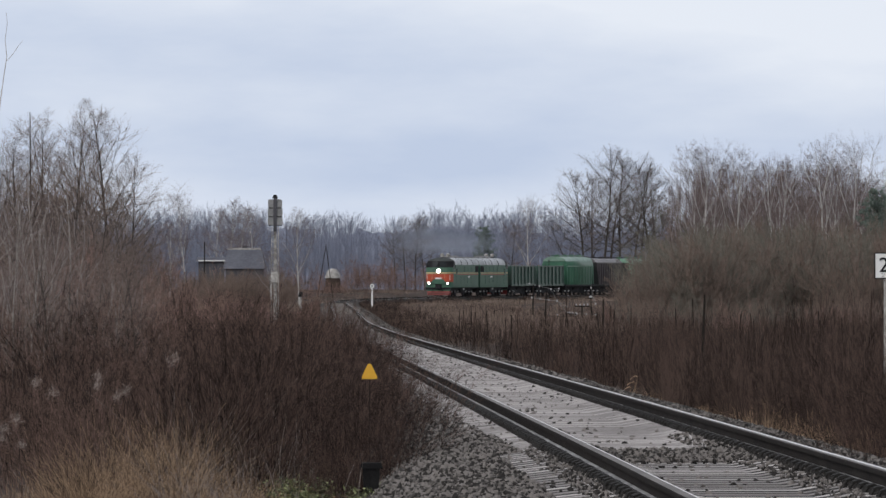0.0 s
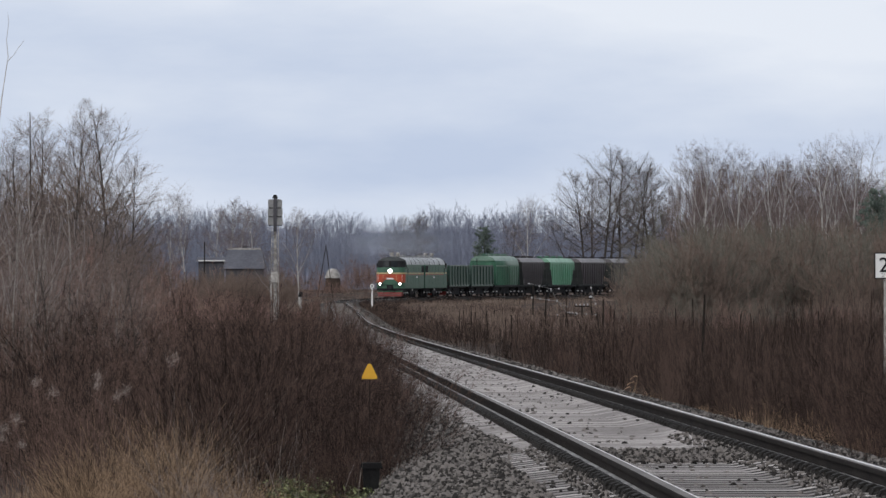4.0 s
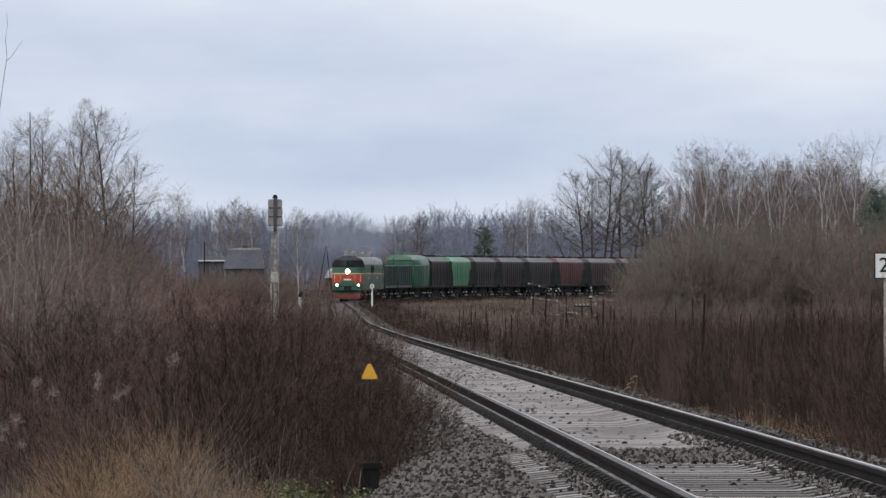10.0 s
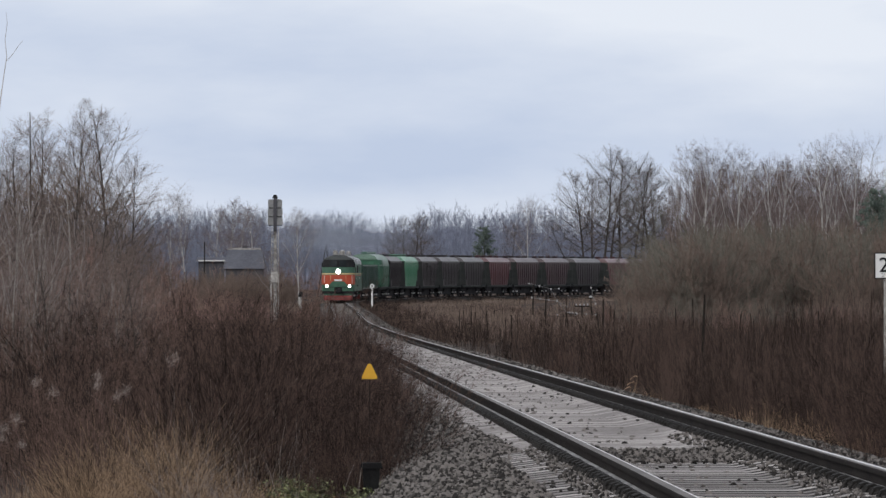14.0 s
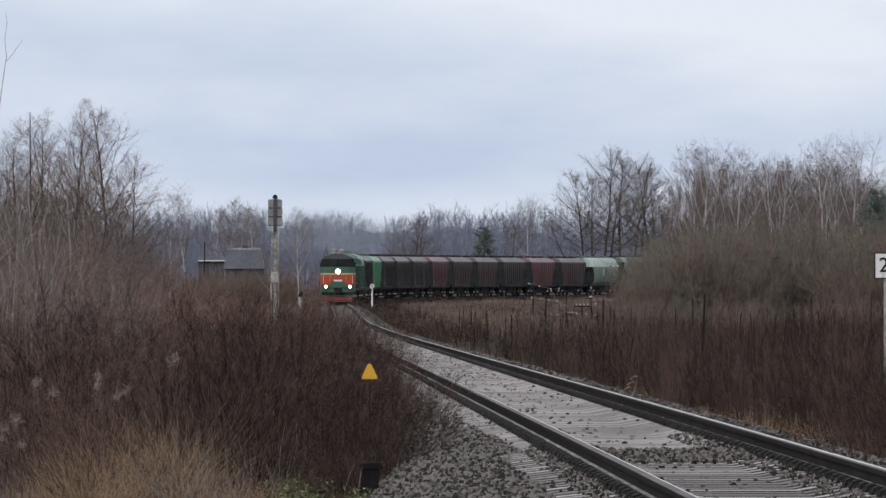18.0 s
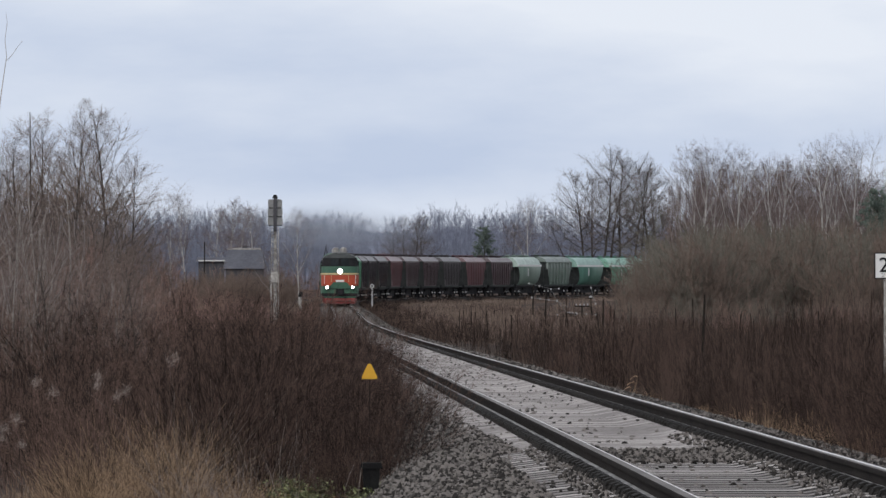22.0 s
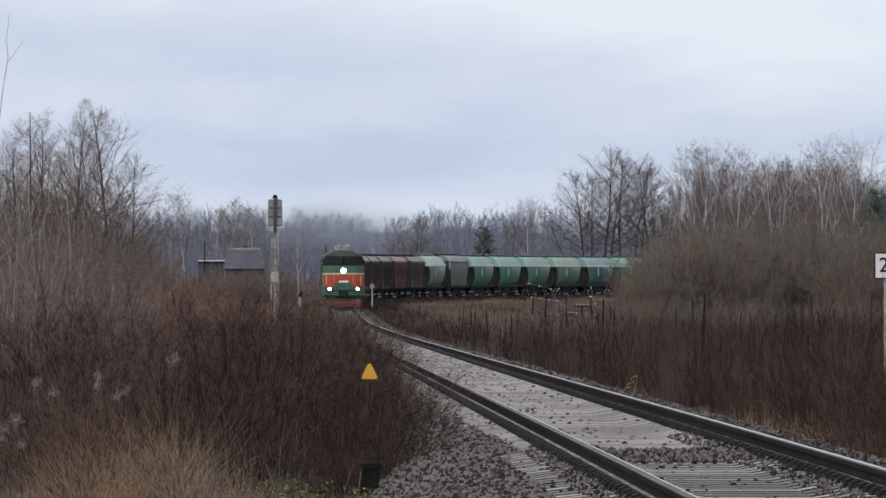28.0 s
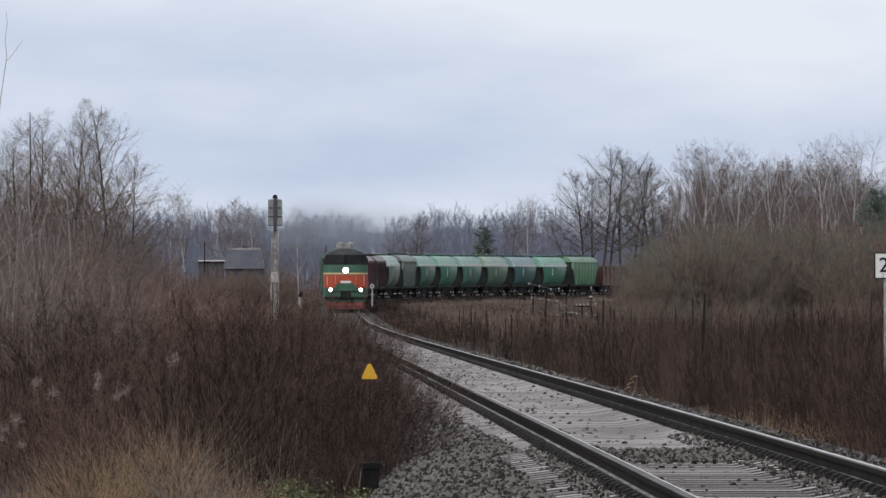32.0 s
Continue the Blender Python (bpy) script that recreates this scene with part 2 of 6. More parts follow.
def stick_mesh(name, seg, material, tips=None):
    """Tapered three-sided sticks: rows of p0, p1, r0, r1; tips end in a point."""
    def frames(seg):
        p, q = seg[:, 0:3], seg[:, 3:6]
        d = unit(q - p)
        a = unit(np.cross(d, np.where(np.abs(d[:, 2:3]) < 0.9, [[0, 0, 1.0]], [[1.0, 0, 0]])))
        return p, q, a, np.cross(d, a)
    p, q, a, b = frames(seg)
    vs = []
    for c, r in ((p, seg[:, 6:7]), (q, seg[:, 7:8])):
        for t in (0.3, 0.3 + 2.0944, 0.3 + 4.1888):
            vs.append(c + (a * math.cos(t) + b * math.sin(t)) * r)
    v = np.stack(vs, 1).reshape(-1, 3)
    k = np.arange(len(seg))[:, None] * 6
    f = np.concatenate([k + np.array([[0, 1, 4, 3]]), k + np.array([[1, 2, 5, 4]]), k + np.array([[2, 0, 3, 5]])], 1).reshape(-1, 4)
    loops, sizes = [f.ravel()], [np.full(len(f), 4)]
    if tips is not None:
        p, q, a, b = frames(tips)
        vs = [p + (a * math.cos(t) + b * math.sin(t)) * tips[:, 6:7] for t in (0.3, 0.3 + 2.0944, 0.3 + 4.1888)] + [q]
        k = np.arange(len(tips))[:, None] * 4 + len(v)
        g = np.concatenate([k + np.array([[0, 1, 3]]), k + np.array([[1, 2, 3]]), k + np.array([[2, 0, 3]])], 1).reshape(-1, 3)
        v = np.concatenate([v, np.stack(vs, 1).reshape(-1, 3)])
        loops.append(g.ravel())
        sizes.append(np.full(len(g), 3))
    loops, sizes = np.concatenate(loops).astype(np.int32), np.concatenate(sizes)
    me = bpy.data.meshes.new(name)
    me.vertices.add(len(v))
    me.vertices.foreach_set("co", v.astype(np.float32).ravel())
    me.loops.add(len(loops))
    me.loops.foreach_set("vertex_index", loops)
    me.polygons.add(len(sizes))
    me.polygons.foreach_set("loop_start", np.concatenate([[0], np.cumsum(sizes)[:-1]]).astype(np.int32))
    me.materials.append(material)
    me.update(calc_edges=True)
    return me


def unit(v):
    return v / (np.linalg.norm(v, axis=-1, keepdims=True) + 1e-9)


def limbs(rng, p, d, length, r, steps, lift, wob, tip=0.25):
    """Bent tapered branches: their points, radii and stick rows."""
    pts, rad = [p], [r]
    for i in range(steps):
        d = unit(d + rng.normal(0, wob, d.shape) + np.array([0, 0, lift]))
        pts.append(pts[-1] + d * (length / steps)[:, None])
        rad.append(r * (1 - (1 - tip) * (i + 1) / steps))
    pts, rad = np.stack(pts, 1), np.stack(rad, 1)
    seg = np.concatenate([np.concatenate([pts[:, i], pts[:, i + 1], rad[:, i:i + 1], rad[:, i + 1:i + 2]], 1) for i in range(steps)])
    return pts, rad, seg


def sprout(rng, pts, rad, length, count, angle, ratio, t0, rr, rmin):
    """Children of branches, more of them on longer ones: start, way, length, radius."""
    n, s = pts.shape[0], pts.shape[1] - 1
    k = rng.choice(n, n * count, p=length / length.sum())
    t = t0 + (0.98 - t0) * rng.random(n * count)
    i = np.minimum((t * s).astype(int), s - 1)
    w = (t * s - i)[:, None]
    p = pts[k, i] * (1 - w) + pts[k, i + 1] * w
    d = unit(pts[k, i + 1] - pts[k, i])
    side = rng.normal(0, 1, d.shape)
    side = unit(side - d * (side * d).sum(-1, keepdims=True))
    an = np.radians(angle) * (0.7 + 0.6 * rng.random((n * count, 1)))
    nd = d * np.cos(an) + side * np.sin(an)
    ln = np.sqrt(length[k] * length.mean()) * ratio * (1.15 - 0.75 * t) * (0.6 + 0.7 * rng.random(n * count))
    return p, nd, ln, np.maximum(rad[k, i] * rr, rmin)


def fork(rng, pts, rad, length, count, t0, angle, ratio, rr, rmin, plane=0.6):
    """Children spread evenly along each branch: start, way, length, radius, place on the parent."""
    m, s = pts.shape[0], pts.shape[1] - 1
    k, j = np.repeat(np.arange(m), count), np.tile(np.arange(count), m)
    t = t0 + (0.985 - t0) * (j + rng.random(m * count)) / count
    i = np.minimum((t * s).astype(int), s - 1)
    w = (t * s - i)[:, None]
    p = pts[k, i] * (1 - w) + pts[k, i + 1] * w
    d = unit(pts[k, i + 1] - pts[k, i])
    a = unit(np.cross(d, np.where(np.abs(d[:, 2:3]) < 0.9, [[0, 0, 1.0]], [[1.0, 0, 0]])))
    turn = (j * 2.4 if plane == 0 else np.pi * j + rng.normal(0, plane, m * count)) + (rng.random(m) * 6.28)[k] * (plane == 0)
    side = a * np.cos(turn)[:, None] + np.cross(d, a) * np.sin(turn)[:, None]
    an = np.radians(np.interp(t, angle[0], angle[1]) * rng.uniform(0.75, 1.25, m * count))[:, None]
    ln = length[k] * np.interp(t, ratio[0], ratio[1]) * rng.uniform(0.7, 1.25, m * count)
    return p, d * np.cos(an) + side * np.sin(an), ln, np.maximum(rad[k, i] * rr, rmin)


def tree_meshes(seed, name, height, r, bark, twig, count, reach, rise, rmin, clear=0.2, lift=0.07, wob=0.07, way=(0, 0), stout=2.6):
    """Trunk, bough and crown meshes of a bare tree. reach: bough length as a share of the height, from the lowest bough to the top; rise: bough angles."""
    rng = np.random.default_rng(seed)
    pts, rad, seg = limbs(rng, np.zeros((1, 3)), unit(np.array([[way[0] + rng.normal(0, 0.015), way[1], 1.0]])), np.array([height]), np.array([r]), 10, 0.05, 0.04, 0.08)
    turn = [2 * math.pi * k / 7 for k in range(7)]
    rings = [[(float(q[0] + w * math.cos(a)), float(q[1] + w * math.sin(a)), float(q[2])) for a in turn] for q, w in zip(pts[0], rad[0])]
    trunk = Shape().loft(rings).mesh(name + "_trunk", bark)
    ks = np.linspace(clear, 1, len(reach))
    p, d, ln, rr = fork(rng, pts, rad, np.array([height]), count[0], clear, ((clear, 1), rise), (ks, reach), 0.55, rmin, 0)
    pts, rad, boughs = limbs(rng, p, d, ln, rr, 5, lift, wob, 0.2)
    boughs[:, 6:8] = np.maximum(boughs[:, 6:8], stout * rmin)
    bough = stick_mesh(name + "_bough", boughs, bark)
    out, (angles, shares) = [], (((0, 1), (54, 34)), ((0.2, 1), (0.52, 0.30)))
    for n, c in enumerate(count[1:]):
        p, d, ln, rr = fork(rng, pts, rad, ln, c, 0.16 if n else 0.22, angles, shares, 0.6, rmin)
        pts, rad, seg = limbs(rng, p, d, ln, rr, (3, 2, 1)[n], lift * 0.8, wob * 1.1, 0.4)
        rad = np.maximum(rad, rmin)
        seg[:, 6:8] = np.maximum(seg[:, 6:8], rmin * 0.6)
        out.append(seg)
        shares = ((0.2, 1), (0.72, 0.45))
    return trunk, bough, stick_mesh(name + "_crown", np.concatenate(out[:-1]), twig, out[-1])


def shrub(seed, name, label, group, stems, height, spread, r, plan, rmin, material, base=0.3, lift=0.08):
    """A bare shrub: its stems and its twigs."""
    rng = np.random.default_rng(seed)
    p = np.concatenate([rng.normal(0, base, (stems, 2)), np.full((stems, 1), -0.1)], 1)
    d = unit(np.concatenate([rng.normal(0, spread, (stems, 2)) + p[:, :2] * 0.3, np.ones((stems, 1))], 1))
    length = height * (0.5 + 0.55 * rng.random(stems))
    pts, rad, stem = limbs(rng, p, d, length, np.full(stems, r), 5, lift, 0.08)
    out = []
    for count, angle, ratio, wob in plan:
        p, d, length, rr = sprout(rng, pts, rad, length, count, angle, ratio, 0.15, 0.6, rmin)
        pts, rad, seg = limbs(rng, p, d, length, rr, 2 if not out else 1, lift, wob)
        seg[:, 6:8] = np.maximum(seg[:, 6:8], rmin * 0.6)
        out.append(seg)
    t = tagged(new(name), label, "shrub", group)
    tagged(part("stem_clump", stick_mesh(name + "_stem_clump", stem, material), None, t), kind="stuff")
    tagged(part("twig_crown", stick_mesh(name + "_twig_crown", out[0], material, out[1]), None, t), kind="stuff")
    return t


# ================= the railway line in plan =================
LINE_Y = [30, 60, 100, 145, 190, 240, 300, 380, 460, 540, 620, 700, 780, 860, 940, 1020, 1100, 1220]
LINE_X = [2.37, 1.70, 0.79, -0.24, -1.26, -2.41, -3.74, -5.12, -6.30, -7.71, -9.28, -9.30, -1.66, 16.75, 44.97, 80.10, 119.45, 181.95]
LEVEL_Y = [0, 44, 119, 217, 300, 400, 490, 665, 785, 900, 1000, 1220, 4000]
LEVEL_Z = [0, 0, -0.12, -0.28, -0.31, -0.31, -0.27, 0.15, 0.56, 0.85, 1.05, 1.3, 1.3]


def spline(kx, kv):
    """Natural cubic spline through the knots."""
    kx, kv = np.array(kx, float), np.array(kv, float)
    n, h = len(kx), np.diff(kx)
    a, b = np.eye(n), np.zeros(n)
    for i in range(1, n - 1):
        a[i, i - 1], a[i, i], a[i, i + 1] = h[i - 1], 2 * (h[i - 1] + h[i]), h[i]
        b[i] = 6 * ((kv[i + 1] - kv[i]) / h[i] - (kv[i] - kv[i - 1]) / h[i - 1])
    c = np.linalg.solve(a, b)

    def value(x):
        x = np.asarray(x, float)
        i = np.clip(np.searchsorted(kx, x) - 1, 0, n - 2)
        u, w = (kx[i + 1] - x) / h[i], (x - kx[i]) / h[i]
        return u * kv[i] + w * kv[i + 1] + ((u ** 3 - u) * c[i] + (w ** 3 - w) * c[i + 1]) * h[i] ** 2 / 6
    return value


line_x = spline(LINE_Y, LINE_X)
YY = np.arange(30, 1220.5, 0.5)
XX = line_x(YY)
ZZ = np.interp(YY, LEVEL_Y, LEVEL_Z)
ZZ = np.convolve(np.pad(ZZ, 60, mode="edge"), np.ones(121) / 121, "valid")
SS = np.concatenate([[0], np.cumsum(np.hypot(np.diff(XX), np.diff(YY)))])


def on_line(s):
    """Place and way (pointing from the camera) at s metres along the line."""
    p = np.array([np.interp(s, SS, XX), np.interp(s, SS, YY), np.interp(s, SS, ZZ)])
    q = np.array([np.interp(s + 0.5, SS, XX), np.interp(s + 0.5, SS, YY), np.interp(s + 0.5, SS, ZZ)])
    return p, unit(q - p)


def lateral(off, s):
    """Points off metres to the line's right at the distances s."""
    x, y, z = (np.interp(s, SS, a) for a in (XX, YY, ZZ))
    x2, y2 = np.interp(s + 0.5, SS, XX), np.interp(s + 0.5, SS, YY)
    w = unit(np.stack([x2 - x, y2 - y], -1))
    return np.stack([x + off * w[..., 1], y - off * w[..., 0], z], -1)


def bed_z(off):
    return np.interp(off, [q[0] for q in prof], [q[1] for q in prof])


def ground_z(x, y):
    x, y = np.asarray(x, float), np.asarray(y, float)
    z = np.interp(y, LEVEL_Y, LEVEL_Z) - 0.62
    z = z + 0.05 * np.sin(x * 0.9 + y * 0.13) + 0.04 * np.sin(y * 0.31 - x * 0.5)
    away = np.clip((np.interp(y, LINE_Y, LINE_X) - x - 8) / 20, 0, 1) * np.clip((y - 350) / 200, 0, 1)
    return z + 0.7 * away


# ---- ground sheet to the horizon
gy = np.concatenate([-np.geomspace(70, 1500, 8)[::-1], np.arange(-60, 30, 6), np.arange(30, 260, 2.0), np.arange(260, 1300, 10), np.geomspace(1300, 4900, 16)])
gx = np.concatenate([-np.geomspace(60, 1500, 14)[::-1], np.arange(-56, 57, 1.6), np.geomspace(60, 1500, 14)])
GX, GY = np.meshgrid(gx, gy)
gv = np.stack([GX, GY, ground_z(GX, GY)], -1).reshape(-1, 3)
ci = (np.arange(len(gy) - 1)[:, None] * len(gx) + np.arange(len(gx) - 1)[None]).ravel()
ground = tagged(new("ground", quads_mesh("ground", gv, np.stack([ci, ci + 1, ci + len(gx) + 1, ci + len(gx)], 1), M["soil"])), "brown late-autumn soil with dead weeds", "ground", kind="structure")

# ---- ballast bed
bs = np.concatenate([np.arange(2, 160, 0.4), np.arange(160, 1150, 3.0)])
prof = [(-3.1, -0.95), (-2.6, -0.62), (-2.15, -0.34), (-1.75, -0.200), (-1.35, -0.181), (-0.98, -0.1385), (-0.6, -0.1385), (-0.35, -0.1805), (0.35, -0.1805), (0.6, -0.1385), (0.98, -0.1385), (1.35, -0.181), (1.75, -0.200), (2.15, -0.34), (2.6, -0.62), (3.1, -0.95)]
rng = np.random.default_rng(5)
rows = []
for off, dz in prof:
    q = lateral(off, bs)
    q[:, 2] += dz + (rng.normal(0, 0.014, len(bs)) if abs(off) > 1.5 else 0)
    rows.append(q)
bv = np.stack(rows, 1).reshape(-1, 3)
ci = (np.arange(len(bs) - 1)[:, None] * len(prof) + np.arange(len(prof) - 1)[None]).ravel()
bed = tagged(new("ballast_bed", quads_mesh("ballast_bed", bv, np.stack([ci, ci + 1, ci + len(prof) + 1, ci + len(prof)], 1), M["ballast"])), "grey crushed stone ballast bed under the track", "ballast", kind="structure")

# ---- pale fines washed in between the sleepers past the stone heap
fs = np.concatenate([np.arange(28.2, 160, 0.5), np.arange(160, 200, 1.0)])
FINES = [(-1.66, -0.202), (-1.46, -0.186), (-1.35, -0.1772), (-0.98, -0.1354), (-0.6, -0.1354), (-0.35, -0.1773), (0.35, -0.1773), (0.6, -0.1354), (0.98, -0.1354), (1.38, -0.180)]
frng = np.random.default_rng(15)
rows = []
for off, dz in FINES:
    q = lateral(off + 0.05 * frng.normal(0, 1, len(fs)) * (abs(off) > 1.3), fs)
    q[:, 2] += dz + frng.uniform(-0.0035, 0.0015, len(fs))
    rows.append(q)
ci = (np.arange(len(fs) - 1)[:, None] * len(FINES) + np.arange(len(FINES) - 1)[None]).ravel()
tagged(new("ballast_fines", quads_mesh("ballast_fines", np.stack(rows, 1).reshape(-1, 3), np.stack([ci, ci + 1, ci + len(FINES) + 1, ci + len(FINES)], 1), M["fines"])), "pale grey stone dust filling the gaps between sleepers", "ballast", kind="structure")

# ---- rails
track = tagged(new("railway_track"), "single railway track with steel rails on concrete sleepers", "railway track", kind="structure")
RAIL = [(-0.070, -0.132), (0.070, -0.132), (0.070, -0.121), (0.011, -0.104), (0.009, -0.042), (0.037, -0.034), (0.039, -0.008), (0.036, 0.0), (0.004, 0.001), (-0.036, 0.0), (-0.039, -0.008), (-0.037, -0.034), (-0.009, -0.042), (-0.011, -0.104), (-0.070, -0.121)]
rs = np.concatenate([np.arange(2, 300, 2.0), np.arange(300, 1180, 4.0)])
for side in (-1, 1):
    sh = Shape()
    # the left head is worn bright along its inner edge only
    RAIL[8] = (0.020 if side < 0 else -0.002, 0.001)
    rings = [lateral(side * 0.797 + dx, rs) + np.array([0, 0, dz]) for dx, dz in RAIL]
    sh.loft([[rings[j][i] for j in range(len(RAIL))] for i in range(len(rs))])
    n = len(RAIL)
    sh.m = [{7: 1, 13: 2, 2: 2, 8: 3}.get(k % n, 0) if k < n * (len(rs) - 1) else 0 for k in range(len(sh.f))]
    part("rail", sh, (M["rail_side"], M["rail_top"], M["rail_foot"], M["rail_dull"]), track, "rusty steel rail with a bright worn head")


# ================= rolling stock =================
def axle_set(parent, y, r=0.475):
    sh = Shape()
    for x in (-0.80, 0.80):
        sh.rod((x - 0.065, 0, 0), (x + 0.065, 0, 0), r, sides=16)
        sh.rod((x - 0.085 * (1 if x > 0 else -1), 0, 0), (x - 0.06 * (1 if x > 0 else -1), 0, 0), r + 0.03, sides=16)
    sh.rod((-0.8, 0, 0), (0.8, 0, 0), 0.09)
    ob = part("wheelset", sh, M["under"], parent, "dark steel wheelset")
    ob.matrix_basis = pose(0, y, r)
    return ob


def bogie(parent, y, wheels=(-0.925, 0.925), r=0.475):
    sh = Shape()
    a, b = min(wheels), max(wheels)
    for x in (-1, 1):
        sh.box(x * 1.05 - 0.08, x * 1.05 + 0.08, y + a - 0.2, y + b + 0.2, 0.62, 0.82)
        sh.box(x * 1.05 - 0.09, x * 1.05 + 0.09, y - 0.45, y + 0.45, 0.28, 0.7)
    sh.box(-1.1, 1.1, y - 0.25, y + 0.25, 0.55, 0.85)
    part("bogie_frame", sh, M["under"], parent)
    for w in wheels:
        axle_set(parent, y + w, r)
        for x in (-1, 1):
            s2 = Shape().rod((x * 1.06, y + w, r), (x * 1.2, y + w, r), 0.085, 0.07, 10)
            part("axle_box", s2, M["white"], parent, "worn bright axle box cover")


def coupler(parent, y, way):
    sh = Shape().box(-0.11, 0.11, min(y, y + way * 0.55), max(y, y + way * 0.55), 0.95, 1.17)
    sh.box(-0.22, 0.2, y + way * 0.5 - 0.12, y + way * 0.5 + 0.14, 0.9, 1.24)
    part("coupler", sh, M["under"], parent)


def underframe(parent, half):
    sh = Shape().box(-0.3, 0.3, -half, half, 0.86, 1.2).box(-1.5, 1.5, -half - 0.02, -half + 0.25, 0.9, 1.25).box(-1.5, 1.5, half - 0.25, half + 0.02, 0.9, 1.25)
    part("underframe", sh, M["under"], parent)
    for e in (-1, 1):
        bogie(parent, e * (half - 2.0))
        coupler(parent, e * half, e)
    # solid dark block added to stand for the shade beneath the wagon
    part("brake_gear", Shape().box(-0.95, 0.95, -half + 3.2, half - 3.2, 0.24, 0.9).box(-1.2, 1.2, -half + 0.3, half - 0.3, 0.9, 1.1), M["under"], parent)
    sh = Shape().rod((-0.9, 0.6, 0.75), (-0.9, 1.5, 0.75), 0.2, sides=10)
    part("air_tank", sh, M["under"], parent)


def section(half_w, pts, y):
    """A closed ring from a right-hand outline (x as a share of half_w, z)."""
    return [(x * half_w, y, z) for x, z in pts] + [(-x * half_w, y, z) for x, z in reversed(pts)]


def ladder(parent, x, y, z0, z1, paint):
    sh = Shape()
    for dy in (-0.2, 0.2):
        sh.rod((x, y + dy, z0), (x, y + dy, z1), 0.02, sides=5)
    for i in range(int((z1 - z0) / 0.33)):
        sh.rod((x, y - 0.2, z0 + 0.2 + i * 0.33), (x, y + 0.2, z0 + 0.2 + i * 0.33), 0.014, sides=5)
    part("ladder", sh, paint, parent)


def gondola(paint, label):
    w = tagged(new("gondola_wagon"), label, "wagon", "wagons of the freight train")
    half = 6.35
    sh = Shape()
    for x in (-1, 1):
        sh.box(x * 1.44 - 0.03, x * 1.44 + 0.03, -half, half, 1.25, 3.42)
    sh.box(-1.44, 1.44, -half, -half + 0.06, 1.25, 3.42).box(-1.44, 1.44, half - 0.06, half, 1.25, 3.42).box(-1.44, 1.44, -half, half, 1.2, 1.3)
    part("body", sh, paint, w)
    for x in (-1, 1):
        part("top_rail", Shape().box(x * 1.5 - 0.06, x * 1.5 + 0.06, -half, half, 3.38, 3.52), paint, w)
        part("side_sill", Shape().box(x * 1.5 - 0.05, x * 1.5 + 0.05, -half, half, 1.12, 1.36), paint, w)
        for i in range(8):
            y = -half + 0.12 + i * (2 * half - 0.24) / 7
            part("side_post", Shape().box(x * 1.54 - 0.07, x * 1.54 + 0.07, y - 0.11, y + 0.11, 1.2, 3.4), paint, w)
    for e in (-1, 1):
        for z in (1.9, 2.6):
            part("end_rib", Shape().box(-1.4, 1.4, e * half - 0.06, e * half + 0.07, z - 0.07, z + 0.07), paint, w)
    underframe(w, half)
    return w


